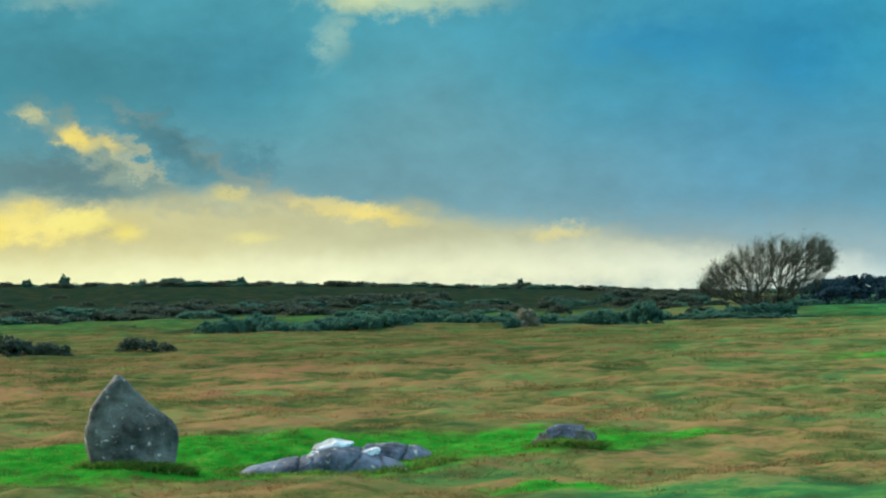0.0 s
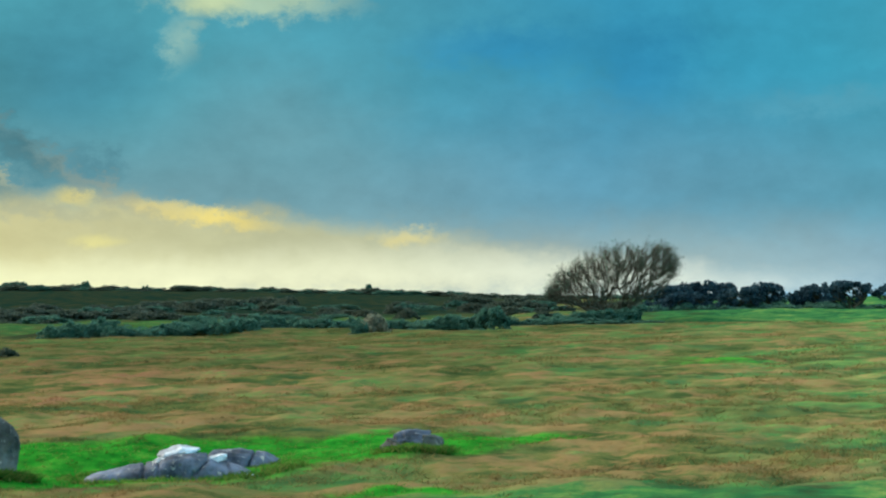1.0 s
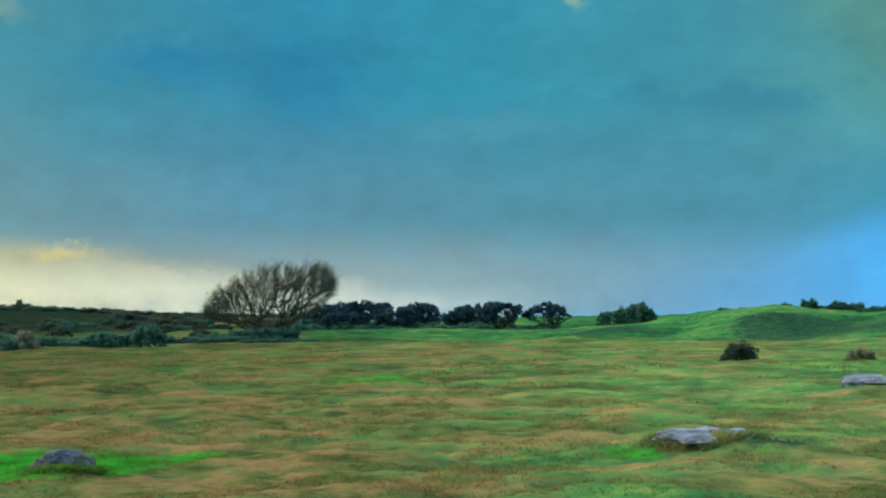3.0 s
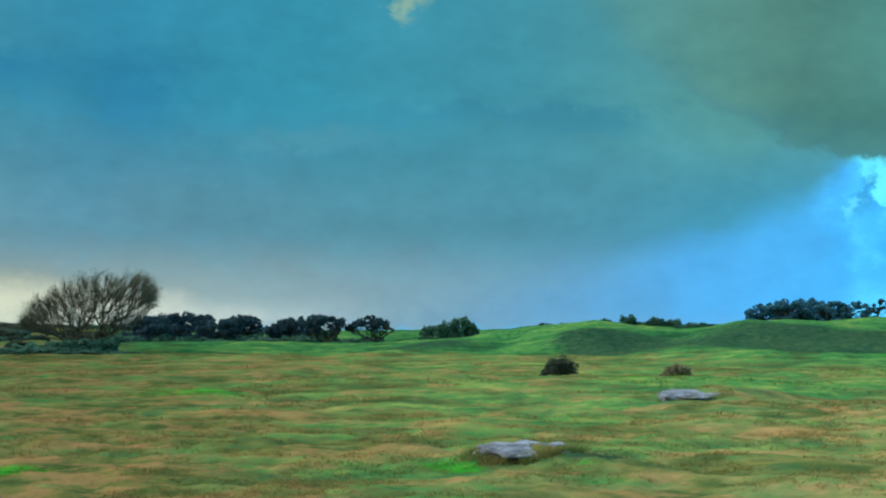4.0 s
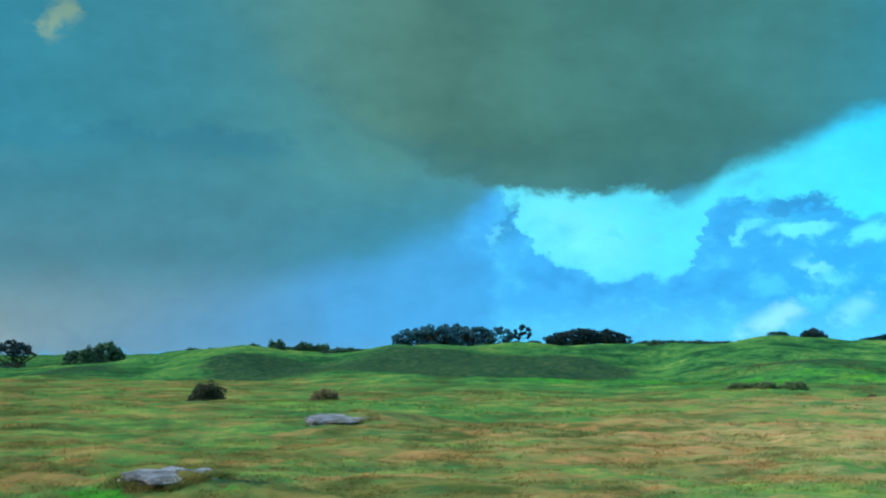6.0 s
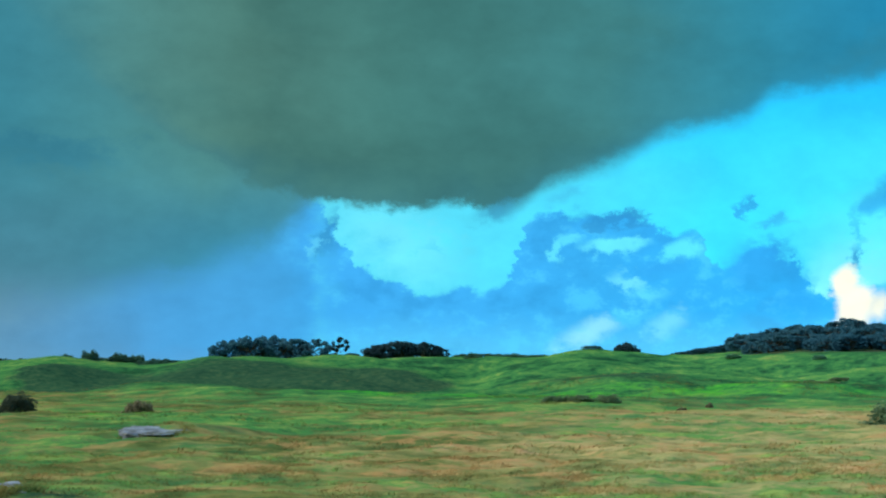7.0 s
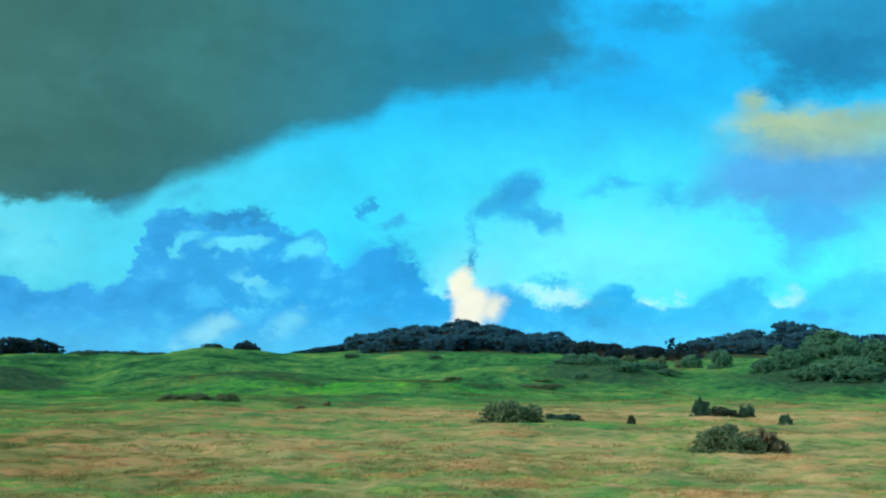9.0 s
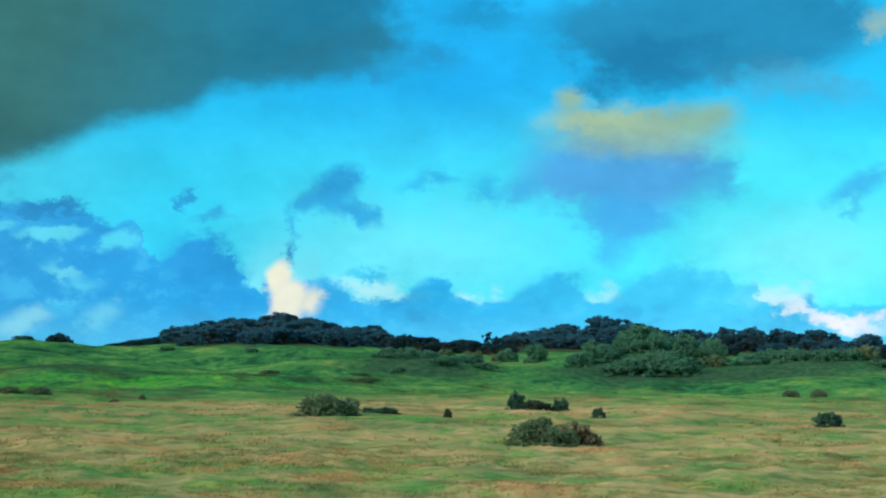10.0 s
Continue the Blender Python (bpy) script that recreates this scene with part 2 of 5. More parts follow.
# bright breaks, dark wisps and heads in the heaps
for az, el, wide, high_, soft, tilt, fine, colour, share in (
        (36.6, 4.35, 0.35, 0.7, 0.8, 0, True, (56, 150, 206), 0.8), (36.25, 4.1, 0.3, 0.25, 0.8, 0, True, (100, 210, 250), 0.7), (38.3, 3.95, 0.6, 0.3, 1.0, 0, True, (84, 206, 250), 0.5),
        (40.2, 3.9, 0.4, 0.14, 1.0, 35, True, (84, 206, 246), 0.5), (44.3, 3.85, 0.22, 0.5, 0.6, 8, "torn", (100, 226, 255), 0.9), (44.75, 4.25, 0.5, 0.2, 0.7, 0, "torn", (96, 222, 255), 0.8),
        (46.3, 4.05, 1.2, 0.26, 0.5, -4, "torn", (104, 228, 255), 0.95), (48.5, 3.85, 0.75, 0.42, 0.5, -20, "torn", (92, 224, 255), 0.95), (46.7, 2.75, 0.6, 0.35, 0.8, 25, True, (116, 226, 255), 0.85),
        (47.3, 2.3, 0.7, 0.3, 0.9, -10, True, (100, 220, 255), 0.7), (45.5, 1.15, 1.2, 0.4, 0.8, -22, True, (150, 230, 255), 0.85), (48.0, 1.4, 0.8, 0.4, 0.9, -30, True, (128, 226, 255), 0.7),
        (46.3, 4.85, 1.3, 0.28, 0.6, 2, True, (50, 146, 206), 0.85), (44.2, 4.75, 0.7, 0.4, 0.8, 0, True, (54, 160, 224), 0.7), (47.9, 3.3, 1.0, 0.35, 0.8, -10, True, (52, 162, 232), 0.7),
        (51.0, 3.4, 1.0, 0.7, 0.8, 15, True, (52, 166, 236), 0.8), (52.4, 2.3, 1.0, 0.7, 0.9, 0, True, (50, 166, 238), 0.7),
        (50.66, 5.24, 0.36, 0.22, 0.7, 35, True, (52, 170, 228), 0.95), (51.52, 4.79, 0.55, 0.2, 0.8, -12, True, (60, 182, 236), 0.85), (52.2, 4.85, 0.4, 0.14, 1.0, 0, True, (70, 200, 246), 0.6),
        (55.8, 5.95, 0.95, 0.6, 0.6, -18, "torn", (52, 162, 222), 0.95), (54.7, 5.3, 0.6, 0.35, 0.8, -30, "torn", (56, 172, 230), 0.85), (56.6, 4.95, 0.8, 0.42, 0.7, 25, "torn", (58, 176, 236), 0.9),
        (55.6, 5.3, 0.9, 0.5, 0.8, 10, "torn", (56, 174, 234), 0.85), (54.3, 4.5, 0.2, 0.75, 0.9, 5, True, (64, 188, 240), 0.75), (54.22, 3.55, 0.2, 0.4, 0.8, 0, "torn", (50, 150, 206), 0.85),
        (59.1, 6.15, 0.85, 0.3, 0.9, -8, True, (58, 180, 236), 0.8), (60.7, 5.65, 0.7, 0.5, 0.9, 12, True, (58, 184, 240), 0.75), (57.2, 2.95, 0.3, 0.42, 0.8, -30, True, (66, 190, 240), 0.85),
        (56.8, 3.2, 0.55, 0.14, 0.9, -20, True, (74, 200, 244), 0.7), (55.6, 2.2, 0.55, 0.7, 0.8, 12, True, (62, 176, 236), 0.8), (59.15, 2.35, 0.6, 0.55, 0.8, 0, True, (46, 176, 238), 0.85),
        (63.0, 2.3, 1.0, 0.6, 0.9, 0, True, (58, 190, 244), 0.7), (67.2, 2.4, 1.9, 0.7, 0.9, 0, True, (64, 196, 242), 0.75), (71.6, 2.05, 0.35, 0.3, 0.8, -40, True, (66, 186, 236), 0.9)):
    sky = paint(sky, blob(az, el, wide, high_, soft, tilt, fine), colour, share)
# -- the sunlit tower of cloud
sky = paint(sky, blob(53.85, 2.75, 0.44, 0.6, 0.45, 20, fine="firm"), (255, 248, 226))
sky = paint(sky, blob(54.15, 1.9, 0.62, 0.95, 0.45, 12, fine="firm"), (255, 248, 230))
sky = paint(sky, blob(54.95, 1.95, 0.42, 0.5, 0.8, 20, fine="firm"), (252, 244, 222), 0.9)
# -- the big dark cloud and its ragged edge
dark_edge = curve([(24, 13), (27, 10.6), (29, 8.8), (30.5, 7.6), (32, 6.73), (34.1, 5.9), (36.6, 5.25), (38.5, 5.15), (39.8, 5.0), (41.2, 5.3), (42.2, 4.85), (43.2, 5.1), (43.9, 5.6), (46.4, 6.35), (47.9, 7.2), (50.8, 7.8),
                   (51.6, 8.5), (54.7, 8.8), (57.1, 9.2), (60, 9.6)], a=wob(AZ3, n_mid, 1.6))
dark_cloud = W.ramp(u, [(at(26), lin(84, 146, 152)), (at(29), lin(92, 146, 142)), (at(34), lin(82, 130, 122)), (at(39), lin(72, 126, 122)), (at(46), lin(64, 126, 130)), (at(51), lin(48, 128, 150)), (at(55), lin(36, 126, 162)), (at(59), lin(38, 146, 196))])
over = W.math("SUBTRACT", wob(EL1, n_big, 2.0), dark_edge)
dark_cloud = W.mix(W.math("MULTIPLY", W.smooth(over, 1.7, 0.0), 0.6), dark_cloud, W.ramp(u, [(at(30), lin(70, 136, 150)), (at(40), lin(62, 122, 134)), (at(48), lin(44, 132, 162)), (at(56), lin(40, 156, 206))]))
dark_cloud = W.mix(W.math("MULTIPLY", W.smooth(n_big, 0.55, 0.38), 0.35), dark_cloud, lin(60, 112, 110))
dark_mask = W.smooth(W.math("SUBTRACT", wob(wob(EL3, n_fine, 0.5), n_mid, 0.9), dark_edge), W.ramp(u, [(at(30), (0, 0, 0, 1)), (at(80), (0, 0, 0, 1))]), W.ramp(u, [(at(26), (1, 1, 1, 1)), (at(35), (0.5, 0.5, 0.5, 1)), (at(41), (0.55, 0.55, 0.55, 1)), (at(45), (1, 1, 1, 1)), (at(58), (1, 1, 1, 1))]))
dark_mask = W.math("MULTIPLY", dark_mask, W.math("MULTIPLY", W.smooth(AZ1, 23.5, 34.0), W.smooth(AZ2, 59.0, 56.6)))
sky = W.mix(dark_mask, sky, dark_cloud)
for az, el, wide, high_, soft, tilt, fine, colour, share in (
        (42.3, 5.15, 1.0, 0.35, 0.9, -20, True, (62, 150, 190), 0.7), (44.6, 5.75, 0.9, 0.25, 1.0, -20, True, (70, 180, 224), 0.5),
        (58.9, 10.2, 1.2, 0.55, 1.0, 0, True, (44, 150, 204), 0.7), (57.2, 9.7, 0.7, 0.35, 1.0, 10, True, (42, 144, 196), 0.6), (60.6, 11.6, 1.8, 0.5, 1.0, 0, True, (36, 148, 200), 0.8),
        # the evening cloud on the far side
        (68.4, 11.2, 6.0, 1.9, 0.3, 0, True, (40, 138, 184), 0.95), (66.3, 10.0, 2.4, 1.2, 0.6, 0, True, (34, 128, 176), 0.85), (71.4, 9.3, 2.6, 0.7, 1.0, 8, True, (84, 160, 192), 0.6),
        (65.4, 6.4, 3.7, 1.5, 0.5, 0, True, (84, 166, 228), 0.95), (65.6, 4.9, 1.9, 0.85, 0.6, 0, True, (72, 172, 236), 0.9), (65.2, 3.9, 0.7, 0.7, 0.9, 0, True, (70, 186, 240), 0.75),
        (62.0, 5.8, 0.9, 0.5, 0.9, -20, True, (72, 170, 230), 0.7), (68.6, 6.0, 0.7, 0.8, 0.9, -30, True, (76, 176, 232), 0.7),
        (65.9, 7.55, 3.3, 0.75, 0.8, 3, "torn", (140, 178, 172), 0.9), (65.8, 8.1, 2.9, 0.6, 0.8, 2, "torn", (160, 190, 164), 0.9), (64.4, 8.15, 1.6, 0.36, 1.0, 0, "torn", (182, 206, 168), 0.8),
        (63.6, 8.85, 0.55, 0.45, 0.8, 0, "firm", (160, 190, 156), 0.85), (68.2, 8.25, 1.3, 0.55, 0.9, -4, "firm", (150, 186, 156), 0.8), (64.6, 9.1, 0.7, 0.4, 0.8, 30, True, (38, 132, 180), 0.7),
        (73.2, 5.9, 1.3, 0.4, 0.8, -28, True, (66, 180, 236), 0.85), (72.9, 5.2, 0.3, 0.6, 0.9, -20, True, (76, 196, 244), 0.7), (72.6, 1.45, 1.8, 0.34, 0.8, 6, True, (250, 240, 250), 0.9),
        (71.0, 1.75, 0.6, 0.3, 0.9, 0, True, (236, 240, 250), 0.8), (74.0, 11.2, 0.7, 0.5, 0.9, 0, True, (160, 184, 164), 0.7)):
    sky = paint(sky, blob(az, el, wide, high_, soft, tilt, fine), colour, share)
# soft mottling over the whole, at two scales
shade = W.math("MULTIPLY_ADD", W.math("SUBTRACT", n_mid, 0.5), 0.42, W.math("MULTIPLY_ADD", W.math("SUBTRACT", n_big, 0.5), 0.42, W.math("MULTIPLY_ADD", W.math("SUBTRACT", n_fine, 0.5), 0.16, 1.0)))
# the open side of the sky is about twice as bright as the closed one
turn_ = W.math("DIVIDE", W.math("ADD", AZ, 180.0), 360.0)
gain = W.ramp(turn_, [((b + 180) / 360, (2 ** g / 4,) * 3 + (1,)) for b, g in ((-180, 0.4), (-90, 0.1), (-20, 0), (10, 0.02), (16, 0.08), (25, 0.22), (31, 0.32), (40, 0.50), (50, 0.64), (59, 0.75), (70, 0.84), (110, 0.8), (180, 0.4))])
shade = W.math("MULTIPLY", shade, W.math("MULTIPLY", gain, 4.0))
mottle = W.node("ShaderNodeVectorMath", "SCALE")
cool = W.mix(1.0, sky, (0.92, 1.0, 1.0, 1.0), "MULTIPLY")
W.put(mottle.inputs[0], cool), W.put(mottle.inputs["Scale"], shade)
sky = mottle.outputs[0]
# higher up the cloud thins towards a bright overcast zenith, with clear sky behind it
clear = W.node("ShaderNodeTexSky")
clear.sky_type, clear.sun_disc = "NISHITA", False
clear.sun_elevation, clear.sun_rotation = radians(SUN_EL), radians(SUN_AZ)
dim = W.node("ShaderNodeVectorMath", "SCALE")
W.put(dim.inputs[0], clear.outputs[0]), W.put(dim.inputs["Scale"], 0.12)
veil = W.node("ShaderNodeVectorMath", "ADD")
W.put(veil.inputs[0], dim.outputs[0]), W.put(veil.inputs[1], (0.80, 0.97, 0.98))
sky = W.mix(W.smooth(EL, 14.0, 32.0), sky, veil.outputs[0])
back = W.node("ShaderNodeBackground")
W.put(back.inputs[0], sky)
back.inputs[1].default_value = 1.0
W.put(W.node("ShaderNodeOutputWorld").inputs[0], back.outputs[0])

sun = new("sun", bpy.data.lights.new("sun", "SUN"))
sun.data.energy, sun.data.angle, sun.data.color = 5.0, radians(12), (1.0, 0.92, 0.78)
a, e = radians(SUN_AZ), radians(SUN_EL)
sun.matrix_world = look((math.sin(a) * math.cos(e) * 100, math.cos(a) * math.cos(e) * 100, math.sin(e) * 100), (0, 0, 0))

# ---- materials ----


def material(name, rough=0.9, spec=0.2):
    m = bpy.data.materials.new(name)
    m.use_nodes = True
    t = Nodes(m.node_tree)
    b = t.node("ShaderNodeBsdfPrincipled")
    b.inputs["Roughness"].default_value = rough
    b.inputs["Specular IOR Level"].default_value = spec
    t.put(t.node("ShaderNodeOutputMaterial").inputs[0], b.outputs[0])
    return m, t, b


def bump(t, b, height, strength=0.5, distance=0.05):
    n = t.node("ShaderNodeBump")
    n.inputs["Strength"].default_value, n.inputs["Distance"].default_value = strength, distance
    t.put(n.inputs["Height"], height)
    t.put(b.inputs["Normal"], n.outputs[0])


def thin_leaf(t, b, colour, share):
    """Lets light through a leaf."""
    glow, both = t.node("ShaderNodeBsdfTranslucent"), t.node("ShaderNodeMixShader")
    t.put(glow.inputs[0], colour), t.put(both.inputs[0], share)
    t.put(both.inputs[1], b.outputs[0]), t.put(both.inputs[2], glow.outputs[0])
    out = [n for n in t.tree.nodes if n.bl_idname == "ShaderNodeOutputMaterial"][0]
    t.put(out.inputs[0], both.outputs[0])


def turf_material(name, blades):
    """Moorland turf: dry tan grass, fresh green and lush lawn, mixed by two painted covers and by noise."""
    m, t, b = material(name, 0.95, 0.0)
    pos = t.node("ShaderNodeNewGeometry").outputs["Position"]
    lush = t.cover("lush")
    green = t.cover("green")
    heath = t.cover("heath")
    n0, n1, n2, n3 = t.noise(pos, 0.11, 4, 0.6), t.noise(pos, 0.38, 5, 0.6), t.noise(pos, 1.9, 8, 0.78), t.noise(pos, 9.0, 4, 0.6)
    tone = t.math("ADD", t.math("MULTIPLY", n2, 0.42), t.math("ADD", t.math("MULTIPLY", n1, 0.3), t.math("MULTIPLY", n0, 0.28)))
    tuft = t.cover("tuft")
    tone = t.math("MULTIPLY_ADD", tuft, 0.07, tone)
    tone = t.math("MULTIPLY_ADD", t.math("SUBTRACT", tone, 0.5), 1.3, 0.5)
    straw = t.cover("straw")
    n4 = t.noise(pos, 0.8, 5, 0.7)
    russet = t.ramp(tone, [(0.40, (0.07, 0.11, 0.034, 1)), (0.47, (0.15, 0.165, 0.05, 1)), (0.51, (0.25, 0.19, 0.065, 1)), (0.55, (0.41, 0.18, 0.095, 1)), (0.60, (0.31, 0.13, 0.09, 1))])
    pale = t.ramp(tone, [(0.38, (0.13, 0.18, 0.065, 1)), (0.45, (0.25, 0.25, 0.10, 1)), (0.50, (0.38, 0.31, 0.14, 1)), (0.54, (0.52, 0.32, 0.18, 1)), (0.585, (0.42, 0.20, 0.14, 1)), (0.63, (0.50, 0.36, 0.21, 1))])
    dry = t.mix(t.smooth(t.math("ADD", straw, t.math("MULTIPLY", t.math("SUBTRACT", n1, 0.5), 1.6)), 0.2, 0.8), russet, pale)
    fresh = t.ramp(tone, [(0.40, (0.012, 0.06, 0.03, 1)), (0.46, (0.026, 0.13, 0.046, 1)), (0.515, (0.05, 0.19, 0.055, 1)), (0.57, (0.10, 0.235, 0.06, 1)), (0.63, (0.21, 0.29, 0.08, 1))])
    lawn = t.ramp(n2, [(0.34, (0.01, 0.11, 0.014, 1)), (0.46, (0.02, 0.24, 0.02, 1)), (0.56, (0.045, 0.33, 0.03, 1)), (0.66, (0.13, 0.36, 0.045, 1))])
    moor = t.ramp(n1, [(0.36, (0.012, 0.046, 0.034, 1)), (0.48, (0.028, 0.058, 0.034, 1)), (0.60, (0.06, 0.066, 0.032, 1))])
    g = t.smooth(t.math("ADD", t.math("ADD", green, t.math("MULTIPLY", t.math("SUBTRACT", n1, 0.5), 2.0)),
                        t.math("ADD", t.math("MULTIPLY", t.math("SUBTRACT", n2, 0.5), 2.2), t.math("MULTIPLY", t.math("SUBTRACT", n0, 0.5), 1.3))), 0.2, 0.8)
    c = t.mix(g, dry, fresh)
    # worn patches of orange bent grass, and darker green hollows
    shift = t.node("ShaderNodeVectorMath", "ADD")
    t.put(shift.inputs[0], pos), t.put(shift.inputs[1], (37.0, 11.0, 5.0))
    n5 = t.noise(shift.outputs[0], 0.55, 7, 0.72)
    worn = t.math("MULTIPLY", t.smooth(t.math("ADD", n5, t.math("MULTIPLY", t.math("SUBTRACT", n2, 0.5), 0.25)), 0.51, 0.60), t.smooth(green, 0.95, 0.4))
    c = t.mix(t.math("MULTIPLY", worn, 0.58), c, t.mix(n3, (0.47, 0.21, 0.085, 1), (0.36, 0.24, 0.12, 1)))
    c = t.mix(t.math("MULTIPLY", t.smooth(n5, 0.44, 0.36), 0.55), c, (0.03, 0.12, 0.05, 1))
    c = t.mix(t.smooth(t.math("ADD", lush, t.math("ADD", t.math("MULTIPLY", t.math("SUBTRACT", n2, 0.5), 0.8), t.math("MULTIPLY", t.math("SUBTRACT", n1, 0.5), 0.8))), 0.28, 0.6), c, lawn)
    c = t.mix(t.smooth(t.math("ADD", heath, t.math("MULTIPLY", t.math("SUBTRACT", n1, 0.5), 1.0)), 0.3, 0.7), c, moor)
    # dark fern green that also carries the painted shade of the bank's faces
    bracken = t.ramp(n2, [(0.36, (0.012, 0.042, 0.028, 1)), (0.5, (0.024, 0.075, 0.042, 1)), (0.64, (0.055, 0.105, 0.05, 1))])
    c = t.mix(t.math("MULTIPLY", t.smooth(t.math("ADD", t.cover("fern_shade"), t.math("ADD", t.math("MULTIPLY", t.math("SUBTRACT", n1, 0.5), 1.3), t.math("MULTIPLY", t.math("SUBTRACT", n0, 0.5), 1.2))), 0.25, 0.65), 0.95), c, bracken)
    c = t.mix(t.math("MULTIPLY", t.smooth(t.math("MULTIPLY_ADD", tuft, 0.25, n4), 0.43, 0.32), 0.45), c, t.mix(0.6, c, (0.03, 0.055, 0.022, 1)))
    # light painted into the turf's colour: dim by the stones, brighter to the right
    c = t.mix(1.0, c, t.ramp(t.math("ADD", t.cover("bearing_light"), t.math("MULTIPLY", t.math("SUBTRACT", n1, 0.5), 0.5)), [(0.0, (0.5, 0.53, 0.53, 1)), (0.2, (0.7, 0.72, 0.72, 1)), (0.5, (1.0, 0.99, 0.98, 1)), (1.0, (1.36, 1.33, 1.32, 1))]), "MULTIPLY")
    dark = t.smooth(n3, 0.34, 0.46)
    c = t.mix(dark, t.mix(0.2, c, (0.05, 0.05, 0.02, 1)), c)
    if blades:
        r = t.node("ShaderNodeNewGeometry").outputs["Random Per Island"]
        c = t.mix(t.math("MULTIPLY", r, 0.45), c, (0.44, 0.28, 0.11, 1))
    t.put(b.inputs["Base Color"], c)
    if blades:
        thin_leaf(t, b, c, 0.35)
    else:
        bump(t, b, t.math("ADD", t.math("MULTIPLY", n3, 0.4), t.math("MULTIPLY", n2, 0.4)), 0.6, 0.08)
    return m


turf = turf_material("moor_turf", False)
blade = turf_material("grass_blades", True)


def stone_material(name, tint):
    m, t, b = material(name, 0.85, 0.3)
    pos = t.node("ShaderNodeTexCoord").outputs["Object"]
    n1, n2, n3 = t.noise(pos, 3.0, 6, 0.6), t.noise(pos, 14.0, 5, 0.65), t.noise(pos, 60.0, 3, 0.6)
    dark, mid, pale = [tuple(c * k for c in tint) + (1,) for k in (0.3, 1.0, 1.8)]
    c = t.ramp(n1, [(0.36, dark), (0.5, mid), (0.64, pale)])
    c = t.mix(t.smooth(n2, 0.6, 0.68), c, (0.5, 0.5, 0.44, 1))        # pale lichen spots
    c = t.mix(t.math("MULTIPLY", t.smooth(n2, 0.42, 0.3), 0.6), c, (0.08, 0.1, 0.045, 1))  # moss
    c = t.mix(t.math("MULTIPLY", t.smooth(n3, 0.5, 0.7), 0.35), c, (0.03, 0.03, 0.03, 1))
    t.put(b.inputs["Base Color"], c)
    bump(t, b, t.math("ADD", t.math("MULTIPLY", n3, 0.3), n2), 0.8, 0.03)
    return m


granite = stone_material("weathered_granite", (0.105, 0.11, 0.1))
pale_granite = stone_material("pale_granite", (0.10, 0.118, 0.16))
lilac_granite = stone_material("lichened_granite", (0.16, 0.19, 0.245))
white_granite = stone_material("near_white_granite", (0.55, 0.57, 0.6))


def leaf_material(name, a, b_, c_):
    m, t, b = material(name, 0.75, 0.2)
    r = t.node("ShaderNodeNewGeometry").outputs["Random Per Island"]
    o = t.node("ShaderNodeObjectInfo").outputs["Random"]
    n = t.noise(t.node("ShaderNodeTexCoord").outputs["Object"], 1.5, 3)
    f = t.math("ADD", t.math("MULTIPLY", r, 0.5), t.math("ADD", t.math("MULTIPLY", o, 0.2), t.math("MULTIPLY", n, 0.4)))
    c = t.ramp(f, [(0.2, (*a, 1)), (0.55, (*b_, 1)), (0.9, (*c_, 1))])
    t.put(b.inputs["Base Color"], c)
    thin_leaf(t, b, c, 0.4)
    return m


gorse_leaf = leaf_material("gorse_green", (0.075, 0.15, 0.09), (0.15, 0.25, 0.135), (0.29, 0.35, 0.18))
edge_leaf = leaf_material("gorse_dark", (0.032, 0.10, 0.08), (0.062, 0.17, 0.12), (0.12, 0.24, 0.15))
# the blue of distance haze is mixed into these two leaf colours
thorn_leaf = leaf_material("thorn_hazy_green", (0.014, 0.04, 0.058), (0.026, 0.07, 0.095), (0.05, 0.10, 0.115))
wood_leaf = leaf_material("woodland_hazy_green", (0.022, 0.11, 0.17), (0.045, 0.165, 0.24), (0.085, 0.23, 0.28))
hump_leaf = leaf_material("scrub_green", (0.05, 0.18, 0.13), (0.085, 0.27, 0.17), (0.16, 0.34, 0.2))
bracken_leaf = leaf_material("bracken_brown", (0.13, 0.12, 0.08), (0.21, 0.19, 0.12), (0.31, 0.27, 0.16))
heath_leaf = leaf_material("heather_dark", (0.036, 0.062, 0.05), (0.06, 0.09, 0.064), (0.11, 0.125, 0.078))
pale_leaf = leaf_material("pale_scrub", (0.14, 0.15, 0.11), (0.22, 0.23, 0.16), (0.32, 0.32, 0.22))


def bark_material():
    m, t, b = material("thorn_bark", 0.9, 0.2)
    pos = t.node("ShaderNodeTexCoord").outputs["Object"]
    n1, n2 = t.noise(pos, 4.0, 5), t.noise(pos, 30.0, 4)
    t.put(b.inputs["Base Color"], t.ramp(n1, [(0.3, (0.035, 0.034, 0.025, 1)), (0.6, (0.075, 0.075, 0.05, 1)), (0.8, (0.12, 0.12, 0.075, 1))]))
    bump(t, b, n2, 0.6, 0.02)
    return m


bark = bark_material()

# ---- the ground: one sheet to the horizon ----


def lattice(ix, iy, seed):
    h = np.sin(ix * 127.1 + iy * 311.7 + seed * 74.7) * 43758.5453
    return h - np.floor(h)


def value_noise(x, y, seed=0):
    ix, iy = np.floor(x), np.floor(y)
    fx, fy = x - ix, y - iy
    fx, fy = fx * fx * (3 - 2 * fx), fy * fy * (3 - 2 * fy)
    a, b, c, d = lattice(ix, iy, seed), lattice(ix + 1, iy, seed), lattice(ix, iy + 1, seed), lattice(ix + 1, iy + 1, seed)
    return (a * (1 - fx) + b * fx) * (1 - fy) + (c * (1 - fx) + d * fx) * fy - 0.5


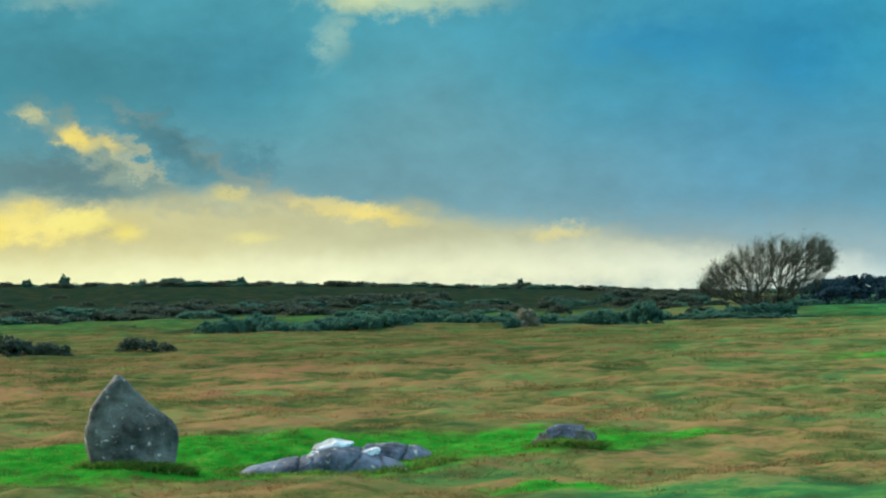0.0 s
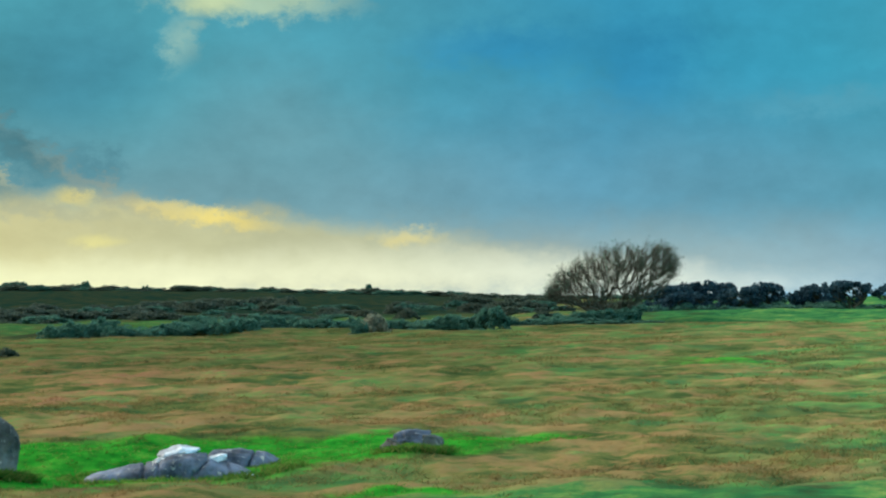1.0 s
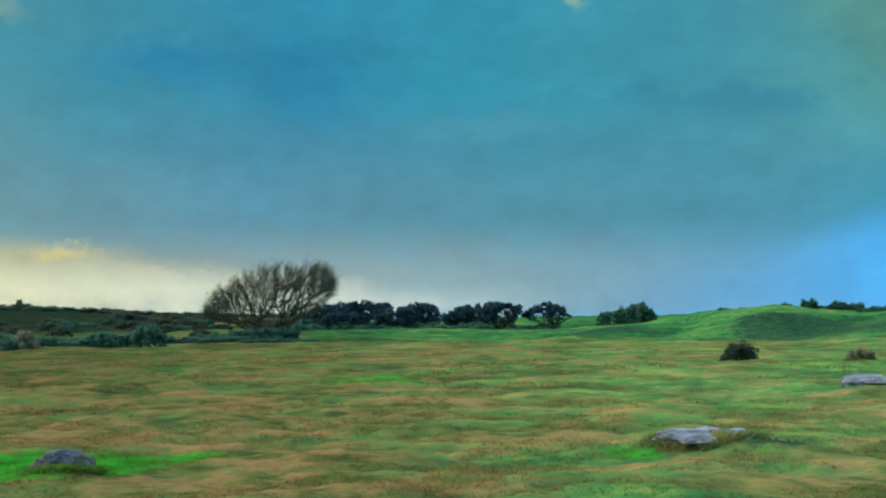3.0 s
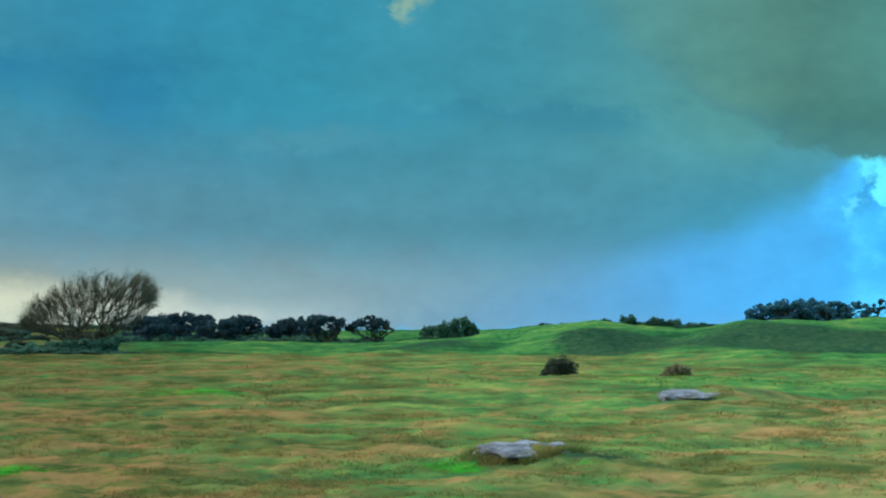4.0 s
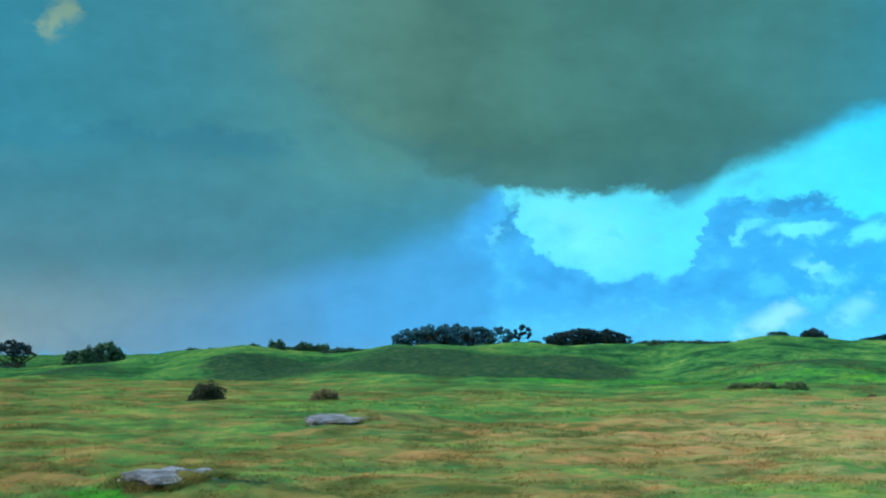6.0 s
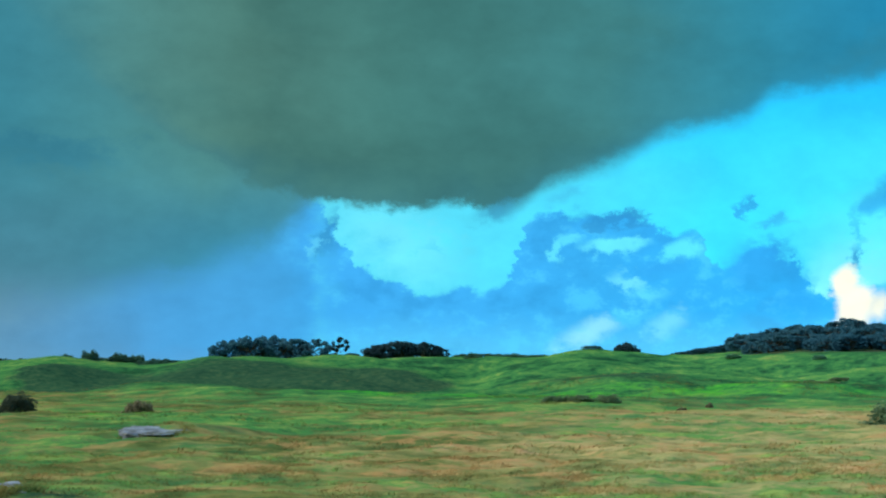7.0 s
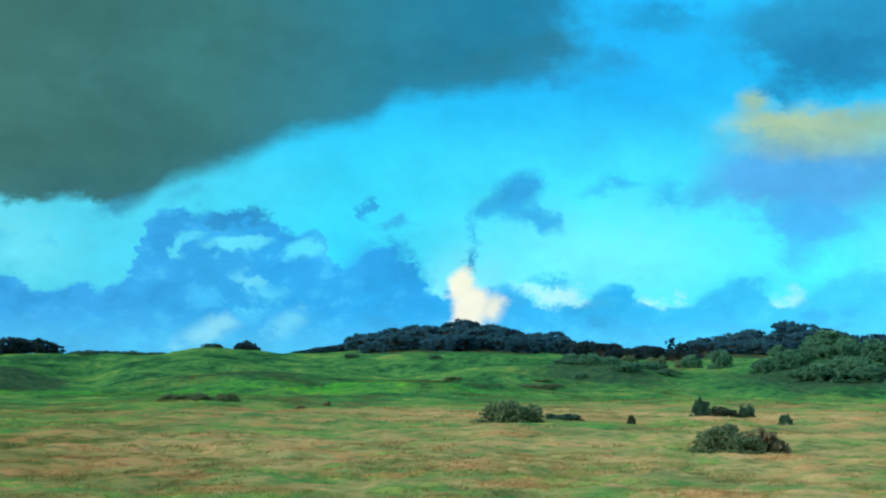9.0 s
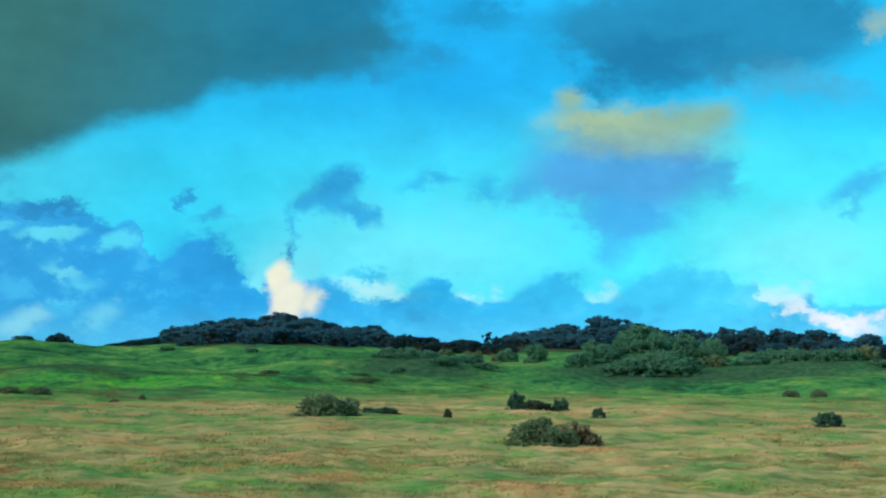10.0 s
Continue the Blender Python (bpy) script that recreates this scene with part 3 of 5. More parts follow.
def fbm(x, y, octaves=4, seed=0):
    total, amp = 0.0, 1.0
    for k in range(octaves):
        total = total + amp * value_noise(x * 2 ** k + 13.7 * k, y * 2 ** k - 7.3 * k, seed + k)
        amp *= 0.5
    return total


def step(x, a, b):
    t = np.clip((x - a) / (b - a), 0, 1)
    return t * t * (3 - 2 * t)


def bell(az, r, az0, r0, waz, wr):
    return np.exp(-((az - az0) / waz) ** 2 - ((r - r0) / wr) ** 2)


# height of the bank's crest and of the far rise, by bearing in degrees
BANK = ([-180, 6, 9.5, 13, 18, 23.0, 24.6, 25.6, 27.6, 30.5, 36, 41, 43.8, 46.5, 56, 60, 72, 180], [0, 0, 0.1, 0.28, 0.4, 0.75, 0.9, 1.6, 2.2, 1.8, 1.9, 2.1, 1.9, 2.45, 2.35, 1.45, 1.45, 0])
RISE = ([-180, -40, -15, -7, 0, 8, 14, 24, 46, 52, 60, 75, 110, 180], [0, 7.5, 7.3, 6.6, 5.0, 2.4, 0.8, 0.9, 2.2, 3.4, 4.2, 4.6, 5, 0])


def height(az, r, detail=True):
    """The ground's height at a bearing and a distance from the camera's foot."""
    az, r = np.asarray(az, float), np.asarray(r, float)
    x, y = r * np.sin(np.radians(az)), r * np.cos(np.radians(az))
    base = step(r, 98, 130) * np.interp(az, *BANK)
    far = step(r, 150, 420) * (np.interp(az, *RISE) - step(r, 98, 130) * np.interp(az, *BANK) * 0.6)
    z = base + np.maximum(far, -0.6)
    # humps on and before the bank
    z = z + 0.12 * bell(az, r, 33.5, 116, 2.6, 6) + 0.25 * bell(az, r, 38.2, 115, 1.8, 6) + 0.4 * bell(az, r, 35.0, 96, 2.6, 2.2) + 0.35 * bell(az, r, 30.6, 97, 1.6, 2.2) + 0.5 * bell(az, r, 27, 112, 2.0, 6) - 0.5 * bell(az, r, 30.4, 118, 1.4, 8) - 0.6 * bell(az, r, 41.3, 116, 1.4, 9)
    z = z + 0.5 * bell(az, r, 47, 104, 2.2, 8) + 0.45 * bell(az, r, 53, 92, 3.0, 8) + 0.75 * bell(az, r, 59.0, 112, 2.0, 6)
    z = z + 1.3 * bell(az, r, 65.8, 124, 2.0, 10) + 0.9 * bell(az, r, 72.6, 118, 2.2, 10) + 0.35 * bell(az, r, 33, 88, 4, 4)
    # wooded hills behind
    z = z + 3.6 * bell(az, r, 53.6, 380, 2.9, 60) + 4.2 * bell(az, r, 64.6, 380, 1.8, 55) + 1.8 * bell(az, r, 70.5, 380, 3.5, 60)
    z = z + step(r, 500, 3500) * -6
    # turf round the stones
    z = z + 0.16 * bell(az, r, 25.6, 20.9, 2.4, 1.0) + 0.10 * bell(az, r, 28.3, 20.2, 1.3, 0.6) + 0.25 * bell(az, r, 31.6, 40, 1.5, 2.0) + 0.2 * bell(az, r, 33.5, 41, 1.2, 2.0)
    z = z + 0.09 * bell(az, r, -10.4, 17.6, 1.6, 0.5) + 0.07 * bell(az, r, 23.8, 20.9, 0.7, 0.5) - 0.10 * bell(az, r, -4, 18.4, 6, 1.2) + 0.13 * bell(az, r, 3.9, 18.9, 0.8, 0.4)
    z = z + 0.9 * step(r, 86, 104) * (1 - step(r, 126, 150)) * step(az, 20, 26) * (np.abs(fbm(x / 11 + 3.3, y / 11, 2, 41)) + 0.45 * fbm(x / 4.5, y / 4.5, 2, 43))
    if detail:
        quiet = step(r, 3, 10)
        amp = 0.05 + 0.30 * step(r, 25, 75) + 0.35 * step(r, 80, 95) + 0.15 * step(r, 130, 300)
        z = z + quiet * (amp * fbm(x / 9, y / 9, 3, 3) + (0.05 + 0.16 * step(r, 22, 60)) * fbm(x / 4, y / 4, 2, 17) * (1 - 0.85 * step(r, 60, 90)) + 0.12 * (1 - 0.8 * step(r, 50, 90)) * fbm(x / 1.3, y / 1.3, 3, 11) + 0.035 * fbm(x / 0.33, y / 0.33, 2, 23) * (1 - step(r, 40, 80)))
        z = z + quiet * (0.055 + 0.035 * step(r, 22, 50)) * np.clip(tussock(az, r), -0.25, 0.6) * (1 - 0.6 * step(r, 85, 110))
    return z


def tussock(az, r):
    """Where the grass stands in tussocks (above 0) and where it is worn low."""
    x, y = r * np.sin(np.radians(az)), r * np.cos(np.radians(az))
    near = fbm(x / 0.5, y / 0.5, 3, 61) * (1 - step(r, 30, 55))
    return near + fbm(x / 1.4, y / 1.4, 3, 67) * (0.35 + 0.65 * step(r, 22, 45)) * (1 - 0.5 * step(r, 90, 130))


def ground_z(az, r):
    return float(height(np.array([az]), np.array([r]))[0])


def spot(az, r, sink=0.0):
    a = radians(az)
    return Vector((r * math.sin(a), r * math.cos(a), ground_z(az, r) - sink))


def covers(az, r):
    """How lush and how green the turf is."""
    x, y = r * np.sin(np.radians(az)), r * np.cos(np.radians(az))
    lush = 1.0 * bell(az, r, -12, 19.0, 6.0, 2.6) + 1.1 * bell(az, r, -3.5, 19.6, 5.5, 2.2) + 0.95 * bell(az, r, 4.0, 20.0, 3.4, 1.5)
    lush = lush + 0.6 * bell(az, r, 9, 21, 3, 0.9) + 0.6 * bell(az, r, 3.0, 15.6, 4, 0.5) + 0.55 * bell(az, r, 22.4, 20.6, 1.2, 0.6) + 0.42 * bell(az, r, 27.2, 19.9, 1.6, 0.35) + 0.5 * bell(az, r, 23.5, 20.2, 0.8, 0.3)
    lush = lush + 0.5 * bell(az, r, 29, 57, 3.5, 8) + 0.45 * bell(az, r, 14, 44, 3, 4) + 0.4 * bell(az, r, 38, 92, 7, 10) + 0.42 * bell(az, r, 51, 92, 7, 10) + 0.3 * bell(az, r, 44, 84, 5, 5) + 0.3 * bell(az, r, 66, 100, 8, 7) + 0.4 * bell(az, r, 17, 112, 5, 6)
    lush = lush + 0.45 * bell(az, r, -4, 150, 7, 30)
    green = 0.42 + 0.12 * step(az, 6, 24) - 0.04 * step(az, 46, 58) * (1 - step(r, 40, 55)) - 0.05 * step(az, 44, 60) * (1 - step(r, 36, 48)) + 0.45 * step(r, 55, 92) * step(az, 24, 40) * (1 - 0.45 * step(az, 42, 52)) + 0.5 * step(r, 95, 108) * step(az, 9, 14)
    green = green - 0.25 * bell(az, r, -12, 40, 14, 16) + 0.3 * (1 - step(r, 14.5, 17)) * step(az, -4, 10) - 0.25 * bell(az, r, 42, 33, 8, 8)
    green = green + 0.35 * bell(az, r, 33, 48, 5, 10) + 0.25 * step(r, 115, 150) * (1 - step(az, 0, 12)) - 0.55 * step(r, 190, 240) * (1 - step(az, 2, 12))
    green = green + 0.35 * bell(az, r, 51, 90, 7, 12) + 0.3 * bell(az, r, 64, 98, 8, 9) + 0.3 * bell(az, r, 58, 46, 3, 5)
    heath = 0.95 * step(r, 165, 215) * (1 - step(az, 3, 13)) + 0.75 * bell(az, r, 3, 135, 7, 28) + 0.55 * bell(az, r, -8, 118, 7, 14) + 0.7 * step(r, 230, 300) * step(az, 48, 52)
    # moor colour again, painted dark over the shaded sides of bank and humps
    heath = heath + 0.42 * bell(az, r, 34.5, 109, 2.2, 7) + 0.42 * bell(az, r, 38.0, 108, 2.4, 7) + 0.36 * bell(az, r, 28.4, 112, 1.3, 6) + 0.4 * bell(az, r, 58.2, 112, 2.0, 8)
    heath = heath + 0.45 * bell(az, r, 53.5, 101, 3.0, 3) + 0.4 * bell(az, r, 46.0, 98, 3.0, 3) + 0.45 * bell(az, r, 65.5, 114, 3.0, 8) + 0.35 * bell(az, r, 21.5, 118, 1.5, 5)
    straw = 0.05 + 0.35 * step(az, 14, 30) + 0.55 * step(az, 36, 54) - 0.2 * step(r, 45, 70)
    # fern patches, plus painted shade on bank faces and beside the sunken stone
    fern_shade = 1.2 * bell(az, r, 34.2, 109, 3.4, 9) + 1.3 * bell(az, r, 38.6, 108, 2.0, 9) + 1.1 * bell(az, r, 28.2, 110, 1.9, 8) + 0.55 * bell(az, r, 17, 114, 5, 4) + 0.6 * bell(az, r, 22.5, 116, 2, 6)
    fern_shade = fern_shade + 0.55 * bell(az, r, 46.5, 103, 3, 6) + 0.6 * bell(az, r, 53, 100, 4.5, 4) + 0.8 * bell(az, r, 58.3, 112, 2.4, 8) + 0.85 * bell(az, r, 65.6, 112, 3.6, 10) + 0.6 * bell(az, r, 72, 114, 3, 8)
    fern_shade = fern_shade + 0.6 * bell(az, r, 33.2, 39.5, 1.6, 1.2) + 0.9 * bell(az, r, 27.6, 20.3, 1.3, 0.25)
    green = green - 0.55 * bell(az, r, 35.5, 98.5, 5, 1.6) - 0.5 * bell(az, r, 37.5, 124, 3.5, 5) - 0.35 * bell(az, r, 60, 58, 9, 5)
    # uneven light put into the turf colour, rising with the bearing, dimmer far left
    bearing_light = np.interp(az, [-30, 5, 15, 25, 33, 42, 50, 60, 72], [0.2, 0.22, 0.36, 0.52, 0.64, 0.64, 0.8, 0.9, 1.0]) - 0.22 * step(r, 26, 60) * (1 - step(az, 0, 24))
    return np.clip(lush, 0, 1.2), green, heath, straw, fern_shade, bearing_light, tussock(az, r)


def ground():
    view = np.linspace(-19, 79, 640)
    rest = np.linspace(79, 341, 60)[1:-1]
    az = np.concatenate([view, rest])
    r = np.concatenate([[0.4, 2, 5, 9], np.geomspace(11.5, 60, 260), np.geomspace(60.6, 140, 120), np.geomspace(142, 520, 60), np.geomspace(560, 4600, 16)])
    A, R = np.meshgrid(az, r)
    turn = np.where(A > 180, A - 360, A)
    Z = height(turn, R)
    verts = np.stack([R * np.sin(np.radians(A)), R * np.cos(np.radians(A)), Z], -1).reshape(-1, 3)
    n, m = len(r), len(az)
    i, j = np.meshgrid(np.arange(n - 1), np.arange(m), indexing="ij")
    k = (j + 1) % m
    quads = np.stack([i * m + j, (i + 1) * m + j, (i + 1) * m + k, i * m + k], -1).reshape(-1, 4)[:, ::-1]
    faces = quads.tolist() + [list(range(m))[::-1]]
    me = bpy.data.meshes.new("ground")
    me.from_pydata(verts.tolist(), [], faces)
    me.polygons.foreach_set("use_smooth", [True] * len(faces))
    for name, v in zip(("lush", "green", "heath", "straw", "fern_shade", "bearing_light", "tuft"), covers(turn, R)):
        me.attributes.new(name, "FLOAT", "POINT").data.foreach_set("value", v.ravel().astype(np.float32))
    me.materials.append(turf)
    return tagged(new("ground", me), "rough moorland turf of tan and green grass", "ground", kind="structure")


ground()


def mesh_object(name, verts, faces, mat, parent=None, label="", smooth=False):
    me = bpy.data.meshes.new(name)
    me.from_pydata([tuple(v) for v in verts], [], faces)
    if smooth:
        me.polygons.foreach_set("use_smooth", [True] * len(faces))
    me.materials.append(mat)
    ob = new(name, me)
    if parent:
        ob.parent = parent
    return tagged(ob, label)


def part(name, bm, mat, parent, label=""):
    """Links a bmesh as one mesh object under a thing or a part."""
    me = bpy.data.meshes.new(name)
    bm.to_mesh(me)
    bm.free()
    me.materials.append(mat)
    ob = new(name, me)
    ob.parent = parent
    return tagged(ob, label)


# ---- stones ----


def boulder(size, seed, rough=0.2, flat_top=0.0, cuts=8, lean=0.0):
    """A weathered block as a bmesh: a rounded box with broken planes and fine relief, its foot at z = 0."""
    rnd = random.Random(seed)
    bm = bmesh.new()
    bmesh.ops.create_cube(bm, size=1)
    bmesh.ops.subdivide_edges(bm, edges=bm.edges[:], cuts=15, use_grid_fill=True)
    planes = []
    for _ in range(cuts):
        d = Vector((rnd.uniform(-1, 1), rnd.uniform(-1, 1), rnd.uniform(-0.2, 1))).normalized()
        planes.append((d, rnd.uniform(0.34, 0.52)))
    off = Vector((seed * 3.1, seed * 1.7, seed * 0.9))
    for v in bm.verts:
        p = v.co.copy()
        p = p.lerp(p.normalized() * 0.56, 0.38)
        for d, k in planes:
            over = p.dot(d) - k
            if over > 0:
                p -= d * over * 0.9
        p += p.normalized() * rough * (noise.fractal(p * 2.3 + off, 1.0, 2.0, 4) * 0.5 + noise.noise(p * 9 + off) * 0.1)
        if flat_top and p.z > flat_top:
            p.z = flat_top + (p.z - flat_top) * 0.2
        v.co = Vector(((p.x + lean * p.z) * size[0], p.y * size[1], (p.z + 0.42) * size[2]))
    for f in bm.faces:
        f.smooth = True
    return bm


def facing(az, r, sink=0.0, turn=0.0):
    p = spot(az, r, sink)
    return pose(p.x, p.y, p.z, 0, 0, -az + turn)


def menhir():
    """A standing stone with a peaked top, broad at the shoulder, a little narrower at the foot."""
    left = ([0, 0.12, 0.3, 0.5, 0.65, 0.8, 0.93, 1.0], [-0.37, -0.42, -0.46, -0.47, -0.42, -0.32, -0.22, -0.15])
    right = ([0, 0.12, 0.3, 0.44, 0.52, 0.65, 0.8, 0.93, 1.0], [0.38, 0.43, 0.475, 0.47, 0.42, 0.26, 0.10, -0.03, -0.12])
    H, rings, seg = 1.02, 46, 64
    bm = bmesh.new()
    rows = []
    for i in range(rings + 1):
        h = i / rings
        a, b = np.interp(h, *left), np.interp(h, *right)
        mid, half = (a + b) / 2, (b - a) / 2
        deep = 0.19 * (1 - 0.55 * h ** 2)
        row = []
        for j in range(seg):
            t = 2 * math.pi * j / seg
            c, s = math.cos(t), math.sin(t)
            p = Vector((mid + half * math.copysign(abs(c) ** 0.75, c), deep * math.copysign(abs(s) ** 0.6, s), h * H))
            n = noise.fractal(p * 3.2 + Vector((4, 9, 2)), 1.0, 2.0, 5)
            p += Vector((c, s, 0)) * 0.035 * n + Vector((0, s, 0)) * 0.02 * noise.noise(p * 11)
            row.append(bm.verts.new(p))
        rows.append(row)
    for i in range(rings):
        for j in range(seg):
            bm.faces.new((rows[i][j], rows[i][(j + 1) % seg], rows[i + 1][(j + 1) % seg], rows[i + 1][j])).smooth = True
    bm.faces.new(rows[-1]), bm.faces.new(rows[0][::-1])
    me = bpy.data.meshes.new("standing_stone")
    bm.to_mesh(me), bm.free()
    me.materials.append(granite)
    ob = tagged(new("standing_stone", me), "grey lichen-spotted granite standing stone with a peaked top", "standing stone")
    ob.matrix_world = facing(-10.55, 17.75, 0.085, 8)
    return ob


menhir()


def stone_group(name, label, m, blocks, category="stone"):
    """A stone that lies broken in blocks: (x, y, z, size, seed, turn about z, tilt, material) each."""
    top = tagged(new(name), label, category)
    top.matrix_world = m
    for x, y, z, size, seed, turn, tilt, mat in blocks:
        ob = part("block", boulder(size, seed), mat, top)
        ob.matrix_basis = pose(x, y, z, 0, tilt, turn)
    return top




def long_stone(xs, tops, deep, cracks, seed, foot=-0.06):
    """A long lying stone: a loft along x with the height of its top given, split by cracks at (x, slant)."""
    bm = bmesh.new()
    nx, ny = 110, 34
    rows = []
    off = Vector((seed, seed * 2.3, 1.0))
    for i in range(nx):
        x = xs[0] + (xs[-1] - xs[0]) * i / (nx - 1)
        top = float(np.interp(x, xs, tops))
        end = min(1.0, (min(x - xs[0], xs[-1] - x) + 0.01) / 0.12) ** 0.5
        row = []
        for j in range(ny):
            t = math.pi * j / (ny - 1)
            c, s_ = math.cos(t), math.sin(t)
            p = Vector((x, -deep * 0.5 * end * math.copysign(abs(c) ** 0.7, c), foot + (top - foot) * s_ ** 0.4))
            k = noise.fractal(p * 4.0 + off, 1.0, 2.0, 5)
            ridge = abs(noise.noise(Vector((p.x * 2.0 + p.z * 3.0, p.y * 3.0, p.z * 9.0)) + off))
            d = Vector((0, -c, s_))
            p += d * (0.02 * k - 0.07 * max(0.0, 0.2 - ridge))
            for cx, slant in cracks:
                w = abs(p.x - cx - slant * (p.z - 0.1) - 0.03 * noise.noise(p * 6))
                if w < 0.02:
                    p -= d * 0.07 * (1 - w / 0.02)
            row.append(bm.verts.new(p))
        rows.append(row)
    for i in range(nx - 1):
        for j in range(ny - 1):
            bm.faces.new((rows[i][j], rows[i][j + 1], rows[i + 1][j + 1], rows[i + 1][j])).smooth = True
    bm.faces.new(rows[0][::-1]), bm.faces.new(rows[-1])
    bm.faces.new([r[0] for r in rows] + [r[-1] for r in rows[::-1]])
    bmesh.ops.recalc_face_normals(bm, faces=bm.faces[:])
    return bm


slab = tagged(new("fallen_stone"), "cracked blue-grey granite slab lying in lush turf", "fallen stone")
slab.matrix_world = facing(-3.75, 18.1, 0.02)
part("front_slab", long_stone([-1.06, -0.85, -0.5, -0.3, -0.1, 0.08, 0.25, 0.42, 0.62, 0.82], [0.04, 0.13, 0.19, 0.22, 0.29, 0.31, 0.27, 0.2, 0.12, 0.03], 0.72,
                              ((-0.42, 0.15), (-0.27, 0.1), (0.12, 0.9), (0.48, -0.4)), 3), pale_granite, slab)
ob = part("back_slab", long_stone([-0.5, -0.3, 0.0, 0.28, 0.55], [0.12, 0.27, 0.28, 0.24, 0.04], 0.5, ((0.1, 0.3),), 8), pale_granite, slab)
ob.matrix_basis = pose(0.62, 0.55, 0.0, 0, 0, -8)
for x, y, z, size, seed in ((-0.06, 0.1, 0.25, (0.42, 0.36, 0.12), 8), (0.34, -0.08, 0.21, (0.2, 0.2, 0.08), 12), (0.62, -0.3, -0.03, (0.34, 0.2, 0.12), 17), (-0.22, -0.05, 0.2, (0.2, 0.2, 0.07), 19)):
    ob = part("white_flake", boulder(size, seed), white_granite, slab, "flake of near-white stone")
    ob.matrix_basis = pose(x, y, z, 0, -6, 10)
stone_group("boulder", "small mossy grey boulder half sunk in green turf", facing(3.9, 18.9, 0.04), [
    (0.0, 0, -0.10, (0.40, 0.36, 0.29), 21, 0, 4, pale_granite), (0.19, 0.02, -0.10, (0.3, 0.32, 0.22), 24, 20, 8, granite), (-0.19, -0.04, -0.10, (0.28, 0.3, 0.2), 29, 40, 0, granite)], "boulder")


def sunken(label, az, r, wide, deep, thick, seed, tip, extra, mat):
    """A flat stone sunk in the turf, tipped a little so that its face shows."""
    top = tagged(new("sunken_stone"), label, "stone")
    top.matrix_world = facing(az, r)
    for k, (dx, dy, s) in enumerate(((0, 0, 1.0), *extra)):
        ob = part("block", boulder((wide * s, deep * s, thick), seed + k, 0.45, 0.16), mat, top)
        ob.matrix_basis = pose(dx, dy, -0.55 * thick, tip, 0, 5 - 9 * k)
    return top


sunken("flat pale lichened granite stone set in a grass rim", 25.25, 20.9, 1.0, 0.95, 0.18, 31, 6, ((-0.3, -0.05, 0.55), (0.33, 0.1, 0.5)), lilac_granite)
sunken("flat weathered pale-grey stone on a low green hump", 31.0, 38.8, 1.4, 1.7, 0.27, 37, 4, ((-0.45, -0.2, 0.5), (0.55, 0.1, 0.45)), lilac_granite)
# ---- shrubs and trees ----
rng = np.random.default_rng(7)


def leaf_cloud(centres, radii, count, size, flat=1.0, seed=1):
    """Many small leaf blades round the centres of clumps: vertices and faces."""
    g = np.random.default_rng(seed)
    c = np.repeat(np.asarray(centres, float), count, 0)
    rad = np.repeat(np.asarray(radii, float), count)
    d = g.normal(size=c.shape)
    d /= np.linalg.norm(d, axis=1, keepdims=True)
    p = c + d * (rad * g.uniform(0.45, 1.05, len(c)) ** 0.7)[:, None] * np.array([1, 1, flat])
    a, b = g.normal(size=c.shape), g.normal(size=c.shape)
    a /= np.linalg.norm(a, axis=1, keepdims=True)
    b -= a * (a * b).sum(1, keepdims=True)
    b /= np.linalg.norm(b, axis=1, keepdims=True)
    s = size * g.uniform(0.6, 1.4, len(c))[:, None]
    verts = np.stack([p - a * s, p + b * s * 0.45, p + a * s, p - b * s * 0.45], 1).reshape(-1, 3)
    faces = np.arange(len(verts)).reshape(-1, 4).tolist()
    return verts, faces


def tube(verts, faces, p, q, r0, r1, sides=5):
    """Adds one tapered stretch of branch from p to q."""
    d = (q - p).normalized()
    x = d.orthogonal().normalized()
    y = d.cross(x)
    n = len(verts)
    for c, r in ((p, r0), (q, r1)):
        for k in range(sides):
            t = 2 * math.pi * k / sides
            verts.append(c + (x * math.cos(t) + y * math.sin(t)) * r)
    for k in range(sides):
        faces.append((n + k, n + (k + 1) % sides, n + sides + (k + 1) % sides, n + sides + k))
    faces.append(tuple(range(n + sides, n + 2 * sides)))


def bough(verts, faces, points, radii, sides=6):
    """Adds one bent, tapered stem through the points, in one piece."""
    n = len(verts)
    for k, (p, r) in enumerate(zip(points, radii)):
        d = (points[min(k + 1, len(points) - 1)] - points[max(k - 1, 0)]).normalized()
        x = d.orthogonal().normalized()
        y = d.cross(x)
        for j in range(sides):
            t = 2 * math.pi * j / sides
            verts.append(p + (x * math.cos(t) + y * math.sin(t)) * r)
    for k in range(len(points) - 1):
        for j in range(sides):
            a, b = n + k * sides + j, n + k * sides + (j + 1) % sides
            faces.append((a, b, b + sides, a + sides))
    faces.append(tuple(range(n + (len(points) - 1) * sides, n + len(points) * sides)))


